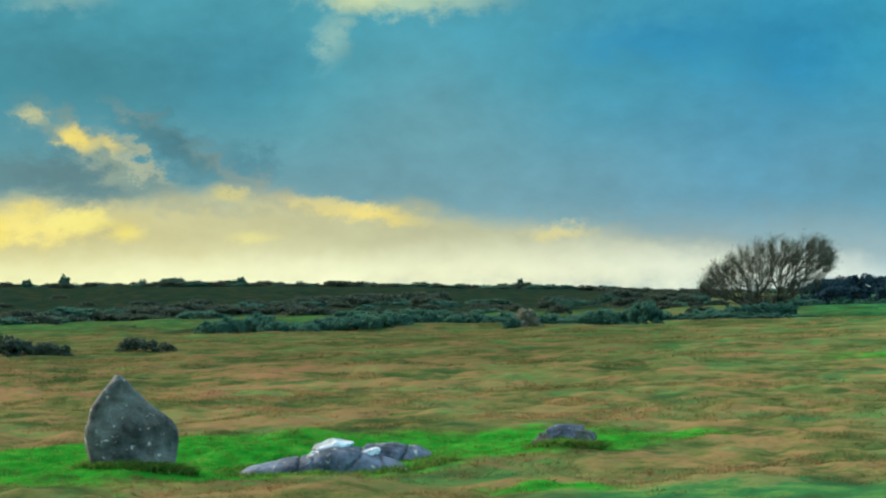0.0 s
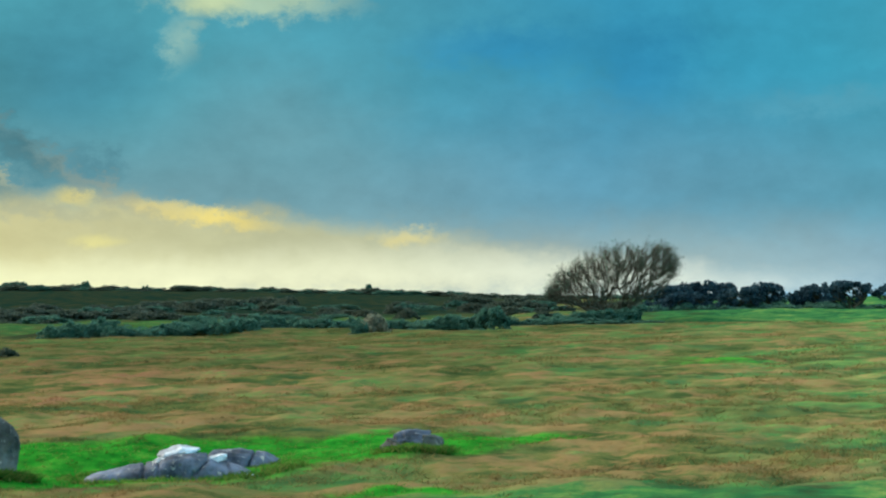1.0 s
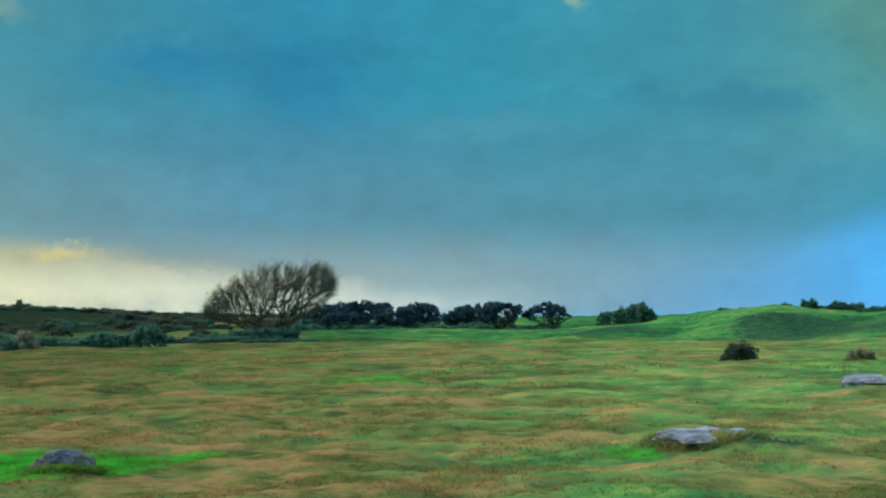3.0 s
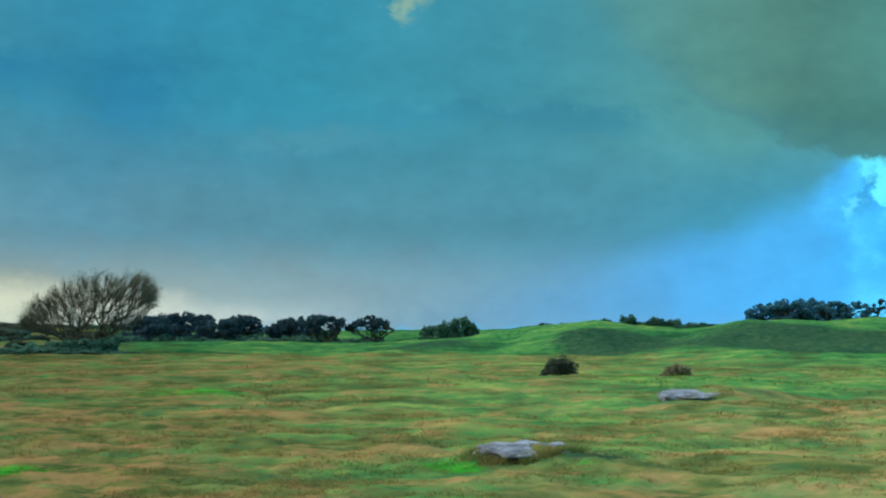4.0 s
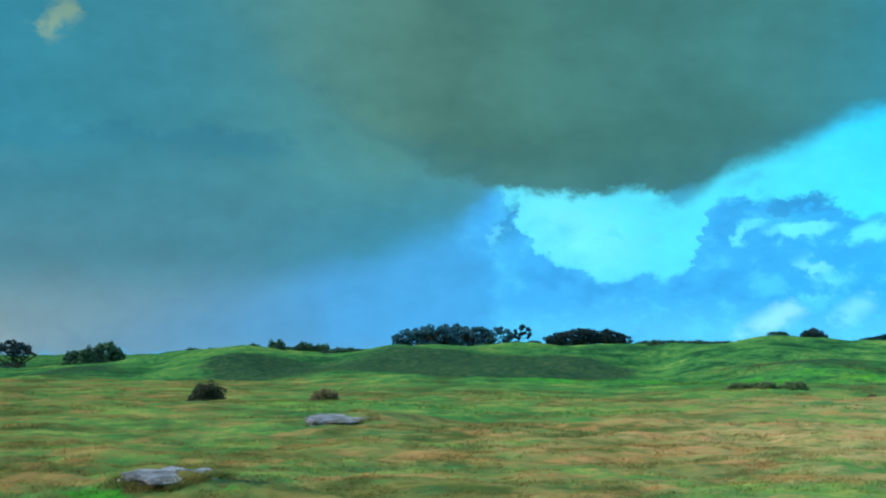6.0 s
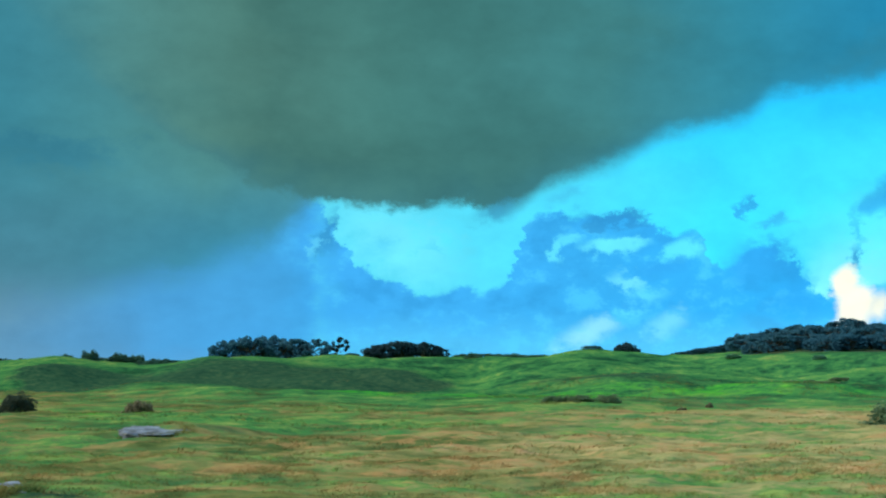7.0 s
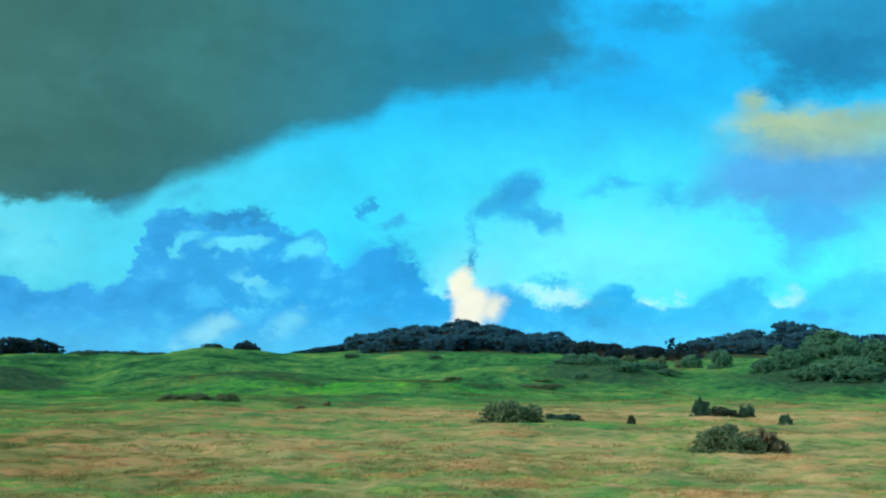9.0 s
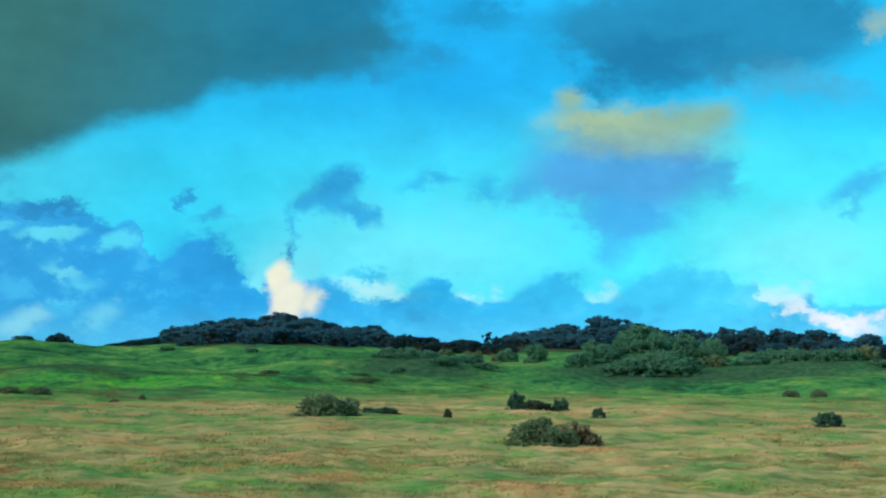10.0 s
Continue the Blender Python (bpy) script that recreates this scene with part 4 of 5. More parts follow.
def shrub(name, label, category, leaf, seed, tall=0.5, clumps=34, count=55, size=0.045, dome=1.0, ragged=0.12, stems=1):
    """A shrub one metre wide: stems and a ragged dome of leaf clumps."""
    g = random.Random(seed)
    top = tagged(new(name), label, category)
    verts, faces, centres, radii = [], [], [], []
    for k in range(clumps):
        t, rr = g.uniform(0, 2 * math.pi), math.sqrt(g.random()) * 0.40
        lift = (1 - (rr / 0.48) ** 2) ** (0.6 * dome) * tall * g.uniform(0.35, 1.0)
        c = Vector((rr * math.cos(t), rr * math.sin(t) * 0.8, max(0.03, lift - 0.08 * tall) + (g.random() < 0.2) * g.uniform(0, ragged)))
        centres.append(c), radii.append(g.uniform(0.07, 0.13))
        if k % 3 == 0:  # a low skirt that meets the turf
            w = g.uniform(0, 2 * math.pi)
            centres.append(Vector((0.45 * math.cos(w), 0.36 * math.sin(w), 0.05 * tall))), radii.append(g.uniform(0.05, 0.09))
        if k < stems:
            foot = Vector((c.x * 0.3, c.y * 0.3, -0.03))
            verts, faces = [], []
            bough(verts, faces, [foot, foot.lerp(c, 0.55) + Vector((0, 0, 0.03)), c], [0.014, 0.010, 0.004])
            mesh_object("stem", verts, faces, bark, top)
    lv, lf = leaf_cloud(centres, radii, count, size, 0.8, seed)
    mesh_object("foliage", lv, lf, leaf, top)
    return top


def wind_tree(name, label, seed, tall=1.0, clumps=40, lean=0.35, gap=0.3, count=70, size=0.035, trunks=2, skirt=0.0, leaf=None):
    """A wind-shorn thorn one metre wide: leaning trunks, limbs, and a flattened crown of clumps with gaps."""
    g = random.Random(seed)
    top = tagged(new(name), label, "tree")
    lv, lf, centres, radii = [], [], [], []
    heads = []
    for k in range(trunks):
        foot = Vector((g.uniform(-0.22, 0.1) + 0.2 * k / trunks, g.uniform(-0.1, 0.1), -0.05))
        p, r, tv, tf = foot, 0.035, [], []
        line, thick = [foot], [0.04]
        for s in range(4):
            p = p + Vector((lean * 0.16 + g.uniform(-0.04, 0.06), g.uniform(-0.04, 0.04), tall * 0.14))
            r *= 0.8
            line.append(p), thick.append(r)
            heads.append((p.copy(), r))
        bough(tv, tf, line, thick, 7)
        mesh_object("trunk", tv, tf, bark, top)
    for k in range(clumps):
        x = g.uniform(-0.46, 0.46)
        h = tall * (0.62 + 0.30 * math.cos((x - 0.08) * 3.0)) * g.uniform(0.78, 1.0)
        if g.random() < gap:
            h *= g.uniform(0.5, 0.85)
        if g.random() < skirt:
            h = tall * g.uniform(0.08, 0.5)
        c = Vector((x, g.uniform(-0.32, 0.32) * (1 - abs(x)), h))
        centres.append(c), radii.append(g.uniform(0.06, 0.11))
        p, r = g.choice(heads)
        mid = p.lerp(c, 0.5) + Vector((0, 0, 0.03))
        tube(lv, lf, p, mid, min(r, 0.014), 0.008), tube(lv, lf, mid, c, 0.008, 0.003)
    mesh_object("branchwork", lv, lf, bark, top)
    v, f = leaf_cloud(centres, radii, count, size, 0.75, seed)
    mesh_object("crown", v, f, leaf or thorn_leaf, top)
    return top


def place(kind, az, r, wide, high_, turn=None, sink=0.04, label="", group=""):
    """A copy of a kind at a bearing and a distance, its width and height in metres."""
    master, h0 = kind
    p = spot(az, r)
    m = pose(p.x, p.y, p.z - sink * high_, 0, 0, -az + (random.uniform(-25, 25) if turn is None else turn))
    ob = copy_thing(master, m @ Matrix.Diagonal((wide, wide, high_ / h0, 1)))
    return tagged(ob, label, group=group)


def seen_size(kind, az, r, w, h, **more):
    """The same, with the width and height in thousandths of the distance."""
    return place(kind, az, r, w * r / 1000, h * r / 1000, **more)


def reach(az, el, near=20.0, end=440.0):
    """The distance at which the ground is met at a bearing, under that angle from the eye."""
    r = np.linspace(near, end, 1600)
    a = np.degrees(np.arctan2(height(np.full_like(r, az), r, False) - EYE[2], r))
    hit = np.nonzero(a >= el)[0]
    return float(r[hit[0]]) if len(hit) else end


def masters():
    """One of each kind, kept as the first thing of its kind."""
    made = {}
    made["near_gorse"] = [(shrub("gorse_bush", "spreading olive-green gorse bush in rough grass", "bush", gorse_leaf, 90 + k, 0.4, 70, 95, 0.026, 0.8, 0.1, 9), 0.4) for k in range(2)]
    made["near_heath"] = [(shrub("heather_bush", "dark-brown heather bush on green turf", "bush", heath_leaf, 95, 0.42, 60, 90, 0.028, 0.6, 0.1, 8), 0.42)]
    made["gorse"] = [(shrub("gorse_bush", "dense green gorse bush growing in turf", "bush", gorse_leaf, 100 + k, 0.42 + 0.05 * k, 44, 70, 0.036, 0.8), 0.42 + 0.05 * k) for k in range(3)]
    made["edge"] = [(shrub("gorse_bush", "dark-green gorse bush at the field's edge", "bush", edge_leaf, 110 + k, 0.42 + 0.05 * k, 44, 70, 0.036, 0.7), 0.42 + 0.05 * k) for k in range(3)]
    made["hump"] = [(shrub("scrub_bush", "rounded mid-green scrub bush on a grassy hump", "bush", hump_leaf, 130 + k, 0.46 + 0.05 * k, 52, 70, 0.034, 0.6, 0.06), 0.46 + 0.05 * k) for k in range(3)]
    made["heath"] = [(shrub("heather_bush", "low dark-brown heather bush on rough grass", "bush", heath_leaf, 120 + k, 0.36, 36, 60, 0.04, 0.7), 0.36) for k in range(3)]
    made["bracken"] = [(shrub("bracken_clump", "clump of brown bracken on rough grass", "bush", bracken_leaf, 140 + k, 0.4, 34, 55, 0.04, 1.0, 0.2, 5), 0.4) for k in range(2)]
    made["dome"] = [(shrub("thorn_bush", "lone dark rounded thorn bush on the skyline", "bush", thorn_leaf, 155, 0.5, 60, 80, 0.035, 0.45, 0.04), 0.5)]
    made["pale"] = [(shrub("pale_bush", "pale grey-green bush at the field's edge", "bush", pale_leaf, 150, 0.45, 44, 60), 0.45)]
    made["thorn"] = [(wind_tree("thorn_tree", "dark wind-shorn thorn tree with a flattened crown", 160 + k, 0.62, 60, 0.3 + 0.1 * k, 0.3, 70, 0.035, 2, 0.25), 0.6) for k in range(3)]
    made["open_thorn"] = [(wind_tree("thorn_tree", "leaning wind-shorn thorn tree with open gaps", 170 + k, 0.7, 36, 0.7, 0.1, 80, 0.032, 3), 0.66) for k in range(2)]
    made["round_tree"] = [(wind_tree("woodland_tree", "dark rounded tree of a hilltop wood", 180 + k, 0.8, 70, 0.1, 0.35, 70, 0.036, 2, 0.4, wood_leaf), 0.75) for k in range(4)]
    made["spindly"] = [(wind_tree("scrub_pine", "small dark spindly tree with a ragged head", 190, 1.4, 20, 0.1, 0.5, 60, 0.06, 1), 1.3)]
    return made


KIND = masters()


def any_of(kind):
    return random.choice(KIND[kind])


random.seed(5)
# -- the near field
seen_size(KIND["near_heath"][0], 26.45, 57, 24, 11.5, turn=0)
seen_size(KIND["bracken"][0], 30.35, 60, 19, 8.5, label="sparse brown bush with bare stems on turf")
seen_size(KIND["near_gorse"][0], 55.5, 50, 44, 14.5, turn=10)
seen_size(KIND["edge"][1], 57.3, 52, 26, 4, label="low green gorse bush in rough grass")
seen_size(KIND["near_gorse"][1], 62.6, 34, 38, 15.0, turn=5, label="rounded olive gorse bush with brown patches")
seen_size(KIND["bracken"][1], 64.0, 33.8, 30, 12.0, label="brown bracken clump against a gorse bush")
seen_size(KIND["near_gorse"][0], 63.4, 33.6, 30, 10.0, turn=80, label="low olive gorse bush against bracken")
seen_size(KIND["edge"][0], 61.9, 55, 13, 11)
seen_size(KIND["heath"][1], 62.7, 56, 22, 5.5)
seen_size(KIND["edge"][1], 63.4, 56, 11, 7.5)
seen_size(KIND["edge"][2], 64.66, 52, 9, 6.5)
seen_size(KIND["heath"][0], 59.6, 50, 6, 5)
seen_size(KIND["edge"][2], 72.2, 46, 19, 9)
for az, w in ((44.2, 16), (45.0, 20), (46.0, 18)):
    seen_size(any_of("gorse"), az, 74, w, 4.2)
for az, r, w, h in ((-14.3, 61, 32, 10), (-13.1, 61, 24, 7), (-10.3, 64, 26, 6.5), (-15.6, 60, 20, 8), (-9.35, 66, 12, 4.5)):
    seen_size(any_of("heath"), az, r, w, h)
# -- the scrub at the field's far edge
for k in range(13):
    az = -7.8 + k * 0.5
    seen_size(any_of("edge"), az, 103 + random.uniform(-2, 6), random.uniform(18, 27), random.uniform(6.5, 9.5), group="bushes along the field's edge")
seen_size(KIND["edge"][1], 2.2, 99, 13, 7.5, label="dark gorse bush before a pale bush", group="bushes along the field's edge")
seen_size(KIND["pale"][0], 2.75, 100.5, 20, 12)
seen_size(KIND["edge"][2], 6.7, 102, 23, 16, label="tall dark gorse bush at the field's edge", group="bushes along the field's edge")
for k in range(26):
    az = 4.6 + 0.29 * k
    seen_size(any_of("edge"), az, 106 + random.uniform(0, 9), random.uniform(17, 30), random.uniform(5, 9.5) * (1 - 0.03 * k), group="bushes along the field's edge")
for k in range(14):
    az = -1.5 + k * 0.45
    seen_size(any_of("edge"), az, 112 + random.uniform(0, 20), random.uniform(14, 24), random.uniform(4, 8), group="bushes along the field's edge")
for k in range(11):
    seen_size(any_of("edge"), 8.4 + 0.29 * k, 112 + random.uniform(0, 5), random.uniform(15, 24), random.uniform(6, 10), group="bushes along the field's edge")
# -- the heathy slope beyond
for k in range(56):
    az = -16.5 + k * 0.28 + random.uniform(-0.2, 0.2)
    el = -0.38 + (az + 15) * 0.032 + random.uniform(-0.12, 0.1)
    seen_size(any_of("heath" if k % 3 else "edge"), az, reach(az, el), random.uniform(26, 44), random.uniform(3.2, 6.0), group="bushes on the heath slope")
for k in range(70):
    az = random.uniform(-5, 12)
    el = random.uniform(-0.62, -0.05)
    seen_size(any_of("heath" if k % 4 else "edge"), az, reach(az, el, 125), random.uniform(14, 30), random.uniform(2.5, 5), group="bushes on the heath slope")
for k in range(16):
    az = random.uniform(-16, -4)
    el = random.uniform(-0.85, 0.5)
    seen_size(any_of("heath"), az, reach(az, el, 105), random.uniform(9, 22), random.uniform(1.5, 4), group="bushes on the heath slope")
# -- the skyline of the heath
for k in range(130):
    az = -17 + k * 0.24 + random.uniform(-0.15, 0.15)
    seen_size(any_of("heath" if k % 3 else "edge"), az, 418 + random.uniform(-14, 10), random.uniform(12, 24), random.uniform(2.0, 3.6), group="bushes on the skyline")
for az, w, h in ((-13.85, 8, 6.5), (-12.65, 8, 7.5), (-9.2, 16, 5), (-8.9, 8, 5.5), (-6.85, 7, 6.5), (-6.95, 14, 4), (-10.1, 5, 5), (2.55, 5, 6.5), (-4.9, 5, 4.5)):
    seen_size(any_of("edge"), az, 416, w, h, group="bushes on the skyline")
# -- thorns behind the bank
for kind, k, az, r, w, h, turn in (("thorn", 0, 12.9, 166, 20, 13, 0), ("thorn", 1, 13.5, 168, 16, 11.5, 0), ("thorn", 2, 14.95, 165, 24, 15.5, 0), ("thorn", 0, 15.75, 170, 26, 17.5, 20),
                                   ("thorn", 1, 17.2, 166, 24, 15.5, 10), ("thorn", 2, 17.9, 170, 20, 17.5, 0), ("open_thorn", 0, 18.45, 165, 27, 19, 0), ("open_thorn", 1, 19.95, 165, 25, 16.5, 0)):
    seen_size(KIND[kind][k], az, r, w, h, turn=turn, group="thorns behind the bank")
for k in range(24):
    az = 11.6 + 0.37 * k
    seen_size(any_of("edge"), az, 158 + random.uniform(0, 12), random.uniform(12, 22), random.uniform(4, 7) * (1.3 - 0.03 * k), group="bushes behind the bank")
for az, w, h in ((22.3, 16, 8.5), (23.15, 17, 13), (23.45, 12, 9), (21.95, 9, 7), (22.7, 14, 9)):
    seen_size(any_of("edge"), az, 162, w, h, group="bushes behind the bank")
for k in range(20):
    az = 25.0 + 0.33 * k
    seen_size(any_of("edge"), az, 134 + random.uniform(-3, 3), random.uniform(8, 16), random.uniform(1.6, 3.2), group="bushes on the bank")
for az, w, h in ((28.0, 9, 4), (28.75, 12, 6.5), (29.7, 12, 4.5), (30.3, 10, 4.5), (31.3, 14, 3.5)):
    seen_size(any_of("edge"), az, 134, w, h, group="bushes on the bank")
# -- the copse on the rise
for az, w, h in ((33.25, 22, 14), (33.9, 26, 16.5), (34.6, 26, 17), (35.3, 24, 16), (36.1, 22, 15.5)):
    seen_size(any_of("round_tree"), az, 158 + random.uniform(-3, 3), w, h, label="dark rounded tree of a small copse", group="copse on the rise")
seen_size(KIND["spindly"][0], 37.0, 150, 12, 15, label="small dark spindly tree beside the copse")
for az, w, h in ((36.7, 14, 7), (37.4, 12, 7), (38.3, 20, 10.5), (39.0, 24, 12), (39.8, 20, 10.5), (40.3, 14, 8)):
    seen_size(any_of("thorn"), az, 156, w, h, group="copse on the rise")
seen_size(KIND["spindly"][0], 39.85, 150, 6, 11, label="small dark spindly tree beside the copse")
for k in range(13):
    az = 41.2 + 0.36 * k
    seen_size(any_of("edge"), az, 128 + random.uniform(0, 6), random.uniform(12, 20), random.uniform(2, 3.6), group="bushes on the bank")
seen_size(KIND["dome"][0], 46.67, 134, 17, 9.5, turn=0)
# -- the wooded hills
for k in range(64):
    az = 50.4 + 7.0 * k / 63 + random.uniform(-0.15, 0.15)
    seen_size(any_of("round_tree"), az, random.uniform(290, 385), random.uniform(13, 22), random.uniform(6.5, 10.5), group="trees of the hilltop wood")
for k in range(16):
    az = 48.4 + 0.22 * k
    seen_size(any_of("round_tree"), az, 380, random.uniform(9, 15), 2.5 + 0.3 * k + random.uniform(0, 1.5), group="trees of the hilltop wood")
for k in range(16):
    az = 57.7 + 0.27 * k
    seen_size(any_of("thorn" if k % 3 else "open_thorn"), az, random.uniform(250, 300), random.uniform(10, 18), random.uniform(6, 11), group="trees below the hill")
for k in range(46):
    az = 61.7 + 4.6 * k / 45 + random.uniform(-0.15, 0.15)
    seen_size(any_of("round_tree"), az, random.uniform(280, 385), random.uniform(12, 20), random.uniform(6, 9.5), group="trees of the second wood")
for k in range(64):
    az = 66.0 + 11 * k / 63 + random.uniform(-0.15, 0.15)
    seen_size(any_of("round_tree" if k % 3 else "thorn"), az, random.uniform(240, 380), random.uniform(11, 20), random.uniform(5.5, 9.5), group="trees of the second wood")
# -- shrubs on the humps
for az, r, w, h in ((57.6, 116, 15, 7), (58.2, 117, 18, 8), (58.9, 118, 14, 6), (60.4, 122, 16, 7), (61.6, 124, 14, 8), (62.55, 120, 15, 10.5), (64.0, 116, 18, 8),
                    (64.9, 118, 26, 8), (65.7, 112, 30, 10), (66.6, 114, 26, 10.5), (67.4, 112, 26, 9), (68.4, 116, 20, 7), (66.1, 124, 34, 12), (69.6, 122, 18, 7),
                    (71.0, 118, 22, 9), (72.0, 116, 18, 7), (73.3, 118, 24, 9), (57.9, 108, 10, 4), (53.0, 120, 9, 2.5), (50.2, 124, 10, 2.5)):
    seen_size(any_of("hump" if w % 4 else "gorse"), az, r, w, h, group="bushes on the humps")
for k in range(13):
    az = 64.4 + 0.3 * k + random.uniform(-0.1, 0.1)
    seen_size(any_of("hump"), az, 113 + random.uniform(0, 13), random.uniform(12, 22), random.uniform(5, 9), group="bushes on the humps")
for k in range(12):
    az = 57.4 + 0.3 * k + random.uniform(-0.1, 0.1)
    seen_size(any_of("hump"), az, 110 + random.uniform(0, 9), random.uniform(10, 18), random.uniform(3, 6), group="bushes on the humps")
for k in range(12):
    az = 69.5 + 0.4 * k
    seen_size(any_of("hump"), az, 114 + random.uniform(0, 12), random.uniform(14, 24), random.uniform(4, 8), group="bushes on the humps")
for k in range(16):
    az = 51.6 + random.uniform(0, 5.5)
    seen_size(any_of("gorse"), az, random.uniform(98, 104), random.uniform(8, 16), random.uniform(1.2, 2.2), group="bushes on the humps")


# ---- the lone bare thorn ----


def bare_tree(az, r, unit):
    """A bare, wind-combed thorn: several low trunks fork into limbs that reach every part of a vase-shaped crown, and end in twigs combed to one side."""
    g = random.Random(41)
    top = tagged(new("hawthorn_tree"), "bare wind-combed hawthorn tree with fine grey twigs", "tree")
    upper = ([-1.0, -0.88, -0.6, -0.3, 0.1, 0.5, 0.9, 1.12], [0.55, 0.95, 1.10, 1.28, 1.38, 1.42, 1.38, 1.16])
    lower = ([-1.0, -0.5, 0.0, 0.5, 0.9, 1.12], [0.5, 0.32, 0.22, 0.32, 0.6, 0.9])
    targets = []
    while len(targets) < 620:
        x = g.uniform(-1.0, 1.12)
        y = g.uniform(-0.75, 0.75)
        hi, lo = np.interp(x, *upper), np.interp(x, *lower)
        k = math.sqrt(max(0.0, 1 - (y / 0.8) ** 2))
        z = lo + (hi - lo) * g.random() ** 0.75
        if z < lo + (hi - lo) * (0.15 + 0.85 * k) and abs(x) < 0.35 + 0.9 * k:
            targets.append(Vector((x, y, z)))
    root = Vector((0.02, 0, 0))
    targets.sort(key=lambda p: (p - root).length)
    nodes, parent_of = [], []
    for k in range(7):
        t = 2 * math.pi * k / 7
        nodes.append(Vector((0.10 * math.cos(t), 0.08 * math.sin(t), -0.06))), parent_of.append(-1)
        nodes.append(Vector((0.17 * math.cos(t), 0.13 * math.sin(t), 0.17))), parent_of.append(len(nodes) - 2)
    for p in targets:
        best, cost = 1, 1e9
        for k, q in enumerate(nodes):
            if parent_of[k] < 0 or q.z > p.z + 0.02:
                continue
            d = p - q
            c = d.length + 0.25 * max(0.0, (q.x - p.x)) + 0.4 * (p - root).length * (1 - d.normalized().dot((p - root).normalized()))
            if c < cost:
                best, cost = k, c
        q = nodes[best]
        mid = q.lerp(p, 0.5) + Vector((g.gauss(-0.01, 0.012), g.gauss(0, 0.012), g.gauss(-0.01, 0.012)))
        nodes.append(mid), parent_of.append(best)
        nodes.append(p), parent_of.append(len(nodes) - 2)
    load = [1.0] * len(nodes)
    for k in range(len(nodes) - 1, -1, -1):
        if parent_of[k] >= 0:
            load[parent_of[k]] += load[k]
    radius = [0.0024 * v ** 0.47 for v in load]
    lv, lf, wv, wf, tips = [], [], [], [], []
    for k, p in enumerate(nodes):
        if parent_of[k] < 0:
            continue
        q = nodes[parent_of[k]]
        if parent_of[parent_of[k]] < 0:
            tv, tf = [], []
            bough(tv, tf, [q * unit, q.lerp(p, 0.5) * unit, p * unit], [0.036 * unit, 0.032 * unit, 0.028 * unit], 8)
            mesh_object("trunk", tv, tf, bark, top)
            continue
        tube(lv, lf, q * unit, p * unit, min(radius[parent_of[k]], radius[k] * 1.4) * unit, radius[k] * unit, 5)
        for _ in range(9 if load[k] < 10 else 0):
            d = ((p - root).normalized() * 0.9 + Vector((g.gauss(0.16, 0.45), g.gauss(0, 0.45), g.gauss(0.2, 0.4)))).normalized()
            e = p + d * g.uniform(0.06, 0.16)
            f = e + (d + Vector((0.2, 0, 0.15))).normalized() * g.uniform(0.03, 0.08)
            bough(wv, wf, [p * unit, e * unit, f * unit], [0.0017 * unit, 0.0014 * unit, 0.0009 * unit], 3)
            tips.append(f * unit)
    mesh_object("branchwork", lv, lf, bark, top)
    mesh_object("twig_haze", wv, wf, bark, top)
    v, f = leaf_cloud(tips[::4], [0.14] * len(tips[::4]), 2, 0.05, 1.0, 4)
    mesh_object("foliage", v, f, edge_leaf, top, "sparse withered leaves")
    p = spot(az, r)
    top.matrix_world = pose(p.x, p.y, p.z - 0.4, 0, 0, -az)
    return top


bare_tree(10.68, 118, 4.05)

# the first of each kind joins the places where its kind grows
for name, az, r in (("near_gorse", 71.0, 90), ("near_heath", -13.6, 63), ("gorse", 59.5, 128), ("edge", -3.0, 118), ("hump", 66.6, 119), ("heath", -2.0, 240), ("bracken", 48.5, 70), ("thorn", 12.6, 172), ("open_thorn", 69.0, 300), ("round_tree", 68.0, 330)):
    for k, (ob, h0) in enumerate(KIND[name]):
        b = az + 0.9 * k
        p = spot(b, r + 4 * k)
        w = {"bracken": 0.5, "gorse": 1.8, "edge": 2.4, "hump": 3.0, "heath": 4.5, "near_gorse": 1.2, "near_heath": 1.0}.get(name, 4.8)
        ob.matrix_world = pose(p.x, p.y, p.z - 0.03, 0, 0, 40 * k) @ Matrix.Diagonal((w, w, w, 1))
for (ob, h0), az, r, w in ((KIND["pale"][0], 1.9, 128, 1.8), (KIND["dome"][0], 12.3, 160, 2.0), (KIND["spindly"][0], 60.9, 300, 2.6)):
    p = spot(az, r)
    ob.matrix_world = pose(p.x, p.y, p.z - 0.03) @ Matrix.Diagonal((w, w, w, 1))

# ---- grass ----


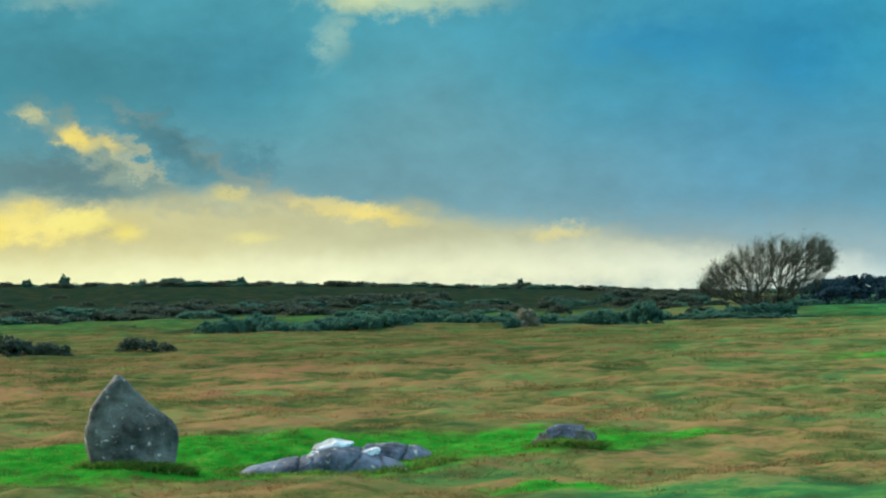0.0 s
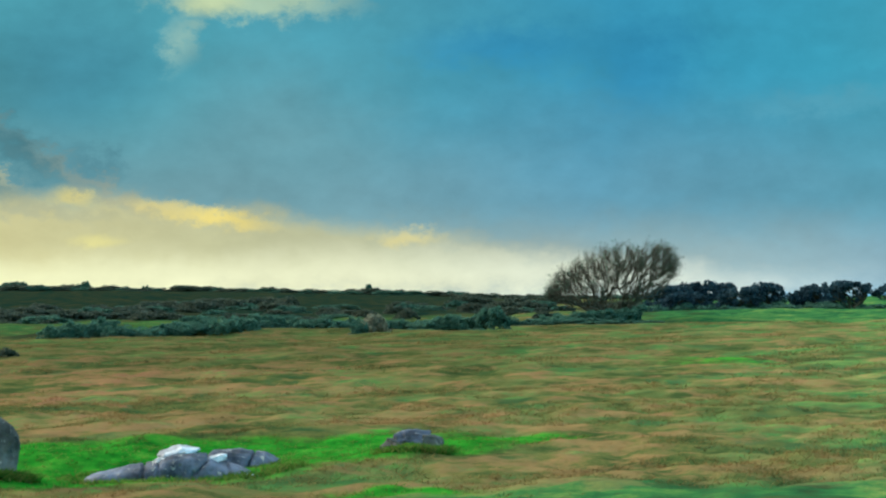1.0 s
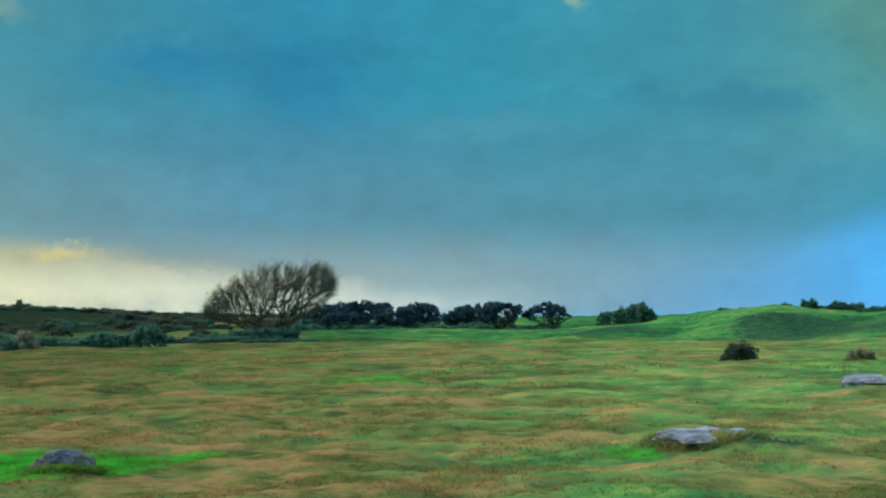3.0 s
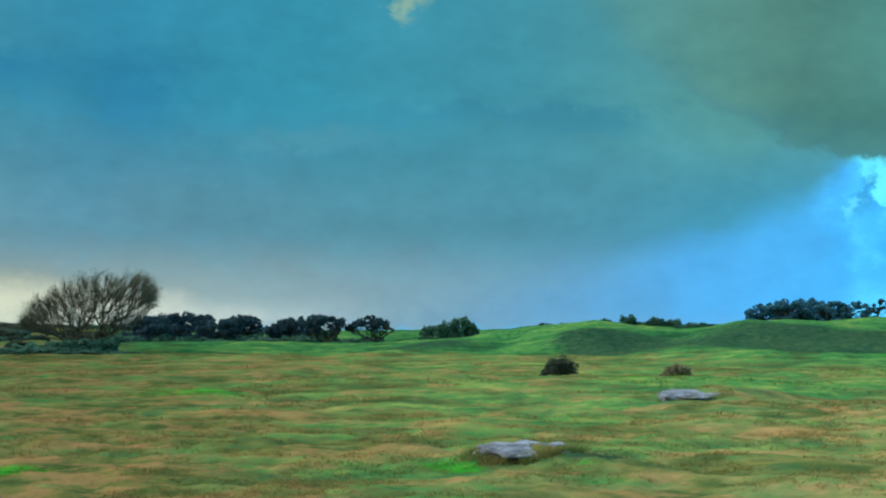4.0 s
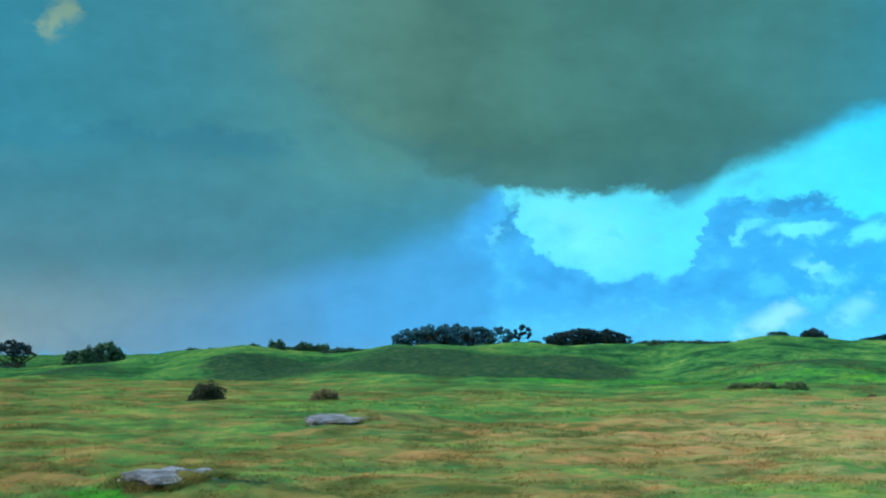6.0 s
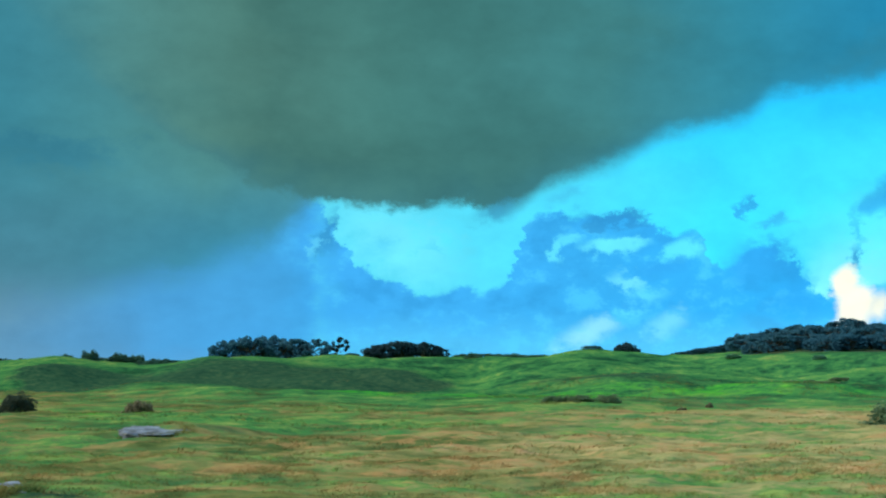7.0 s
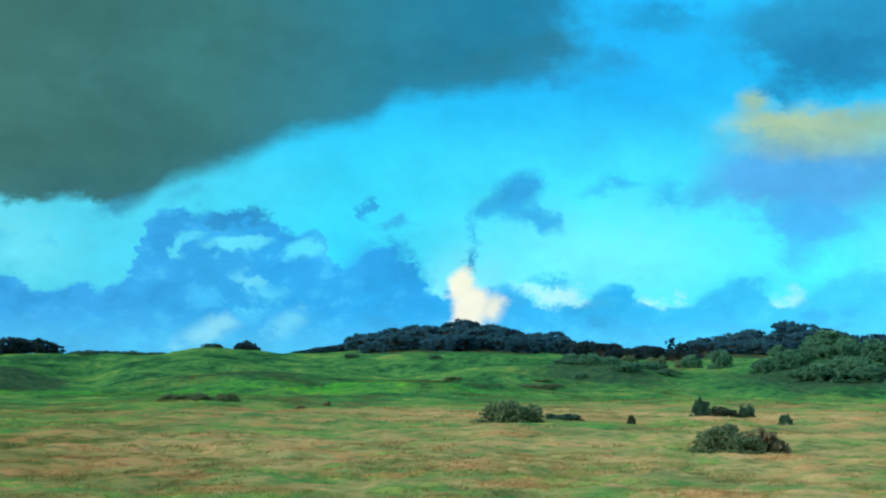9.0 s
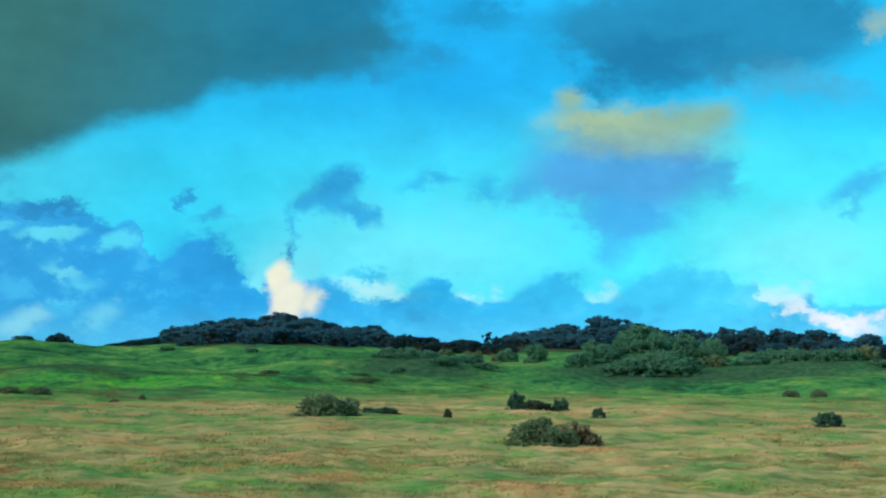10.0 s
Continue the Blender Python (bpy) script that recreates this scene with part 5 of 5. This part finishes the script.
def grass(name, label, az, r, blades, tall, thick, seed, droop=1.3, lush=None):
    """Tufts of grass blades at bearings and distances, in one mesh."""
    g = np.random.default_rng(seed)
    cover = list(covers(az, r))
    if lush is not None:
        cover[0] = np.full(len(az), lush)
    z = height(az, r)
    base = np.stack([r * np.sin(np.radians(az)), r * np.cos(np.radians(az)), z], -1)
    n = len(az)
    base = np.repeat(base, blades, 0)
    h = np.repeat(tall * g.uniform(0.6, 1.4, n), blades) * g.uniform(0.6, 1.1, n * blades)
    spread = np.repeat(thick * 4, blades) if np.ndim(thick) else thick * 4
    off = g.normal(size=(n * blades, 2)) * np.reshape(spread, (-1, 1)) if np.ndim(spread) else g.normal(size=(n * blades, 2)) * spread
    t = g.uniform(0, 2 * np.pi, n * blades)
    side = np.stack([np.cos(t), np.sin(t), np.zeros_like(t)], -1) * (np.repeat(thick, blades) if np.ndim(thick) else np.full(n * blades, thick))[:, None]
    foot = base + np.concatenate([off, np.full((n * blades, 1), -0.01)], 1)
    lean = g.normal(size=(n * blades, 2)) * droop + np.array([0.25, -0.1])
    tip = foot + np.concatenate([lean * h[:, None], h[:, None]], 1)
    verts = np.stack([foot - side, foot + side, tip], 1).reshape(-1, 3)
    me = bpy.data.meshes.new(name)
    me.from_pydata(verts.tolist(), [], np.arange(len(verts)).reshape(-1, 3).tolist())
    for key, v in zip(("lush", "green", "heath", "straw", "fern_shade", "bearing_light", "tuft"), cover):
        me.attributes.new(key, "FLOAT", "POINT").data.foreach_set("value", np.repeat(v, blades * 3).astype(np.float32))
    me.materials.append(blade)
    return tagged(new(name, me), label, "grass", kind="stuff")


def scatter(n, az0, az1, r0, r1, seed):
    g = np.random.default_rng(seed)
    return g.uniform(az0, az1, n), np.sqrt(g.uniform(r0 ** 2, r1 ** 2, n))


az, r = scatter(60000, -17, 77, 12.5, 33, 1)
lush = covers(az, r)[0]
clumped = fbm(r * np.sin(np.radians(az)) / 0.9, r * np.cos(np.radians(az)) / 0.9, 3, 31)
keep = (clumped > 0.0) | (lush > 0.4)
az, r, lush, clumped = az[keep], r[keep], lush[keep], clumped[keep]
grass("grass", "tan and green moorland grass in tufts", az, r, 5, np.where(lush > 0.4, 0.035, 0.04 + 0.05 * np.clip(clumped, 0, 1)), 0.008, 2)
az, r = scatter(90000, -17, 77, 32, 105, 3)
clumped = fbm(r * np.sin(np.radians(az)) / 2.2, r * np.cos(np.radians(az)) / 2.2, 3, 37)
keep = clumped > 0.2
grass("grass", "distant tussocks of moorland grass", az[keep], r[keep], 5, 0.05 + 0.07 * clumped[keep], 0.018, 4)


def collar(az0, r0, half_az, half_r, n, tall, seed, label, lush=None, droop=0.9):
    """Longer grass that grows against the foot of a stone."""
    g = np.random.default_rng(seed)
    t = g.uniform(0, 2 * np.pi, n)
    k = g.uniform(0.85, 1.25, n)
    grass("grass", label, az0 + half_az * np.cos(t) * k, r0 + half_r * np.sin(t) * k, 6, np.full(n, tall), 0.011, seed, droop, lush)


collar(-10.5, 17.75, 1.5, 0.3, 800, 0.075, 51, "dark green grass grown up round the standing stone", 0.8)
collar(-3.7, 18.1, 3.3, 0.55, 500, 0.06, 52, "short lush grass round the fallen stone", 0.9)
collar(3.95, 18.85, 0.95, 0.32, 560, 0.06, 53, "green grass grown up round a boulder", 0.9)
collar(25.2, 20.9, 1.6, 0.55, 420, 0.075, 54, "tan grass rim round a sunken stone")
collar(31.0, 38.8, 1.0, 0.8, 160, 0.10, 55, "green grass round a sunken stone")
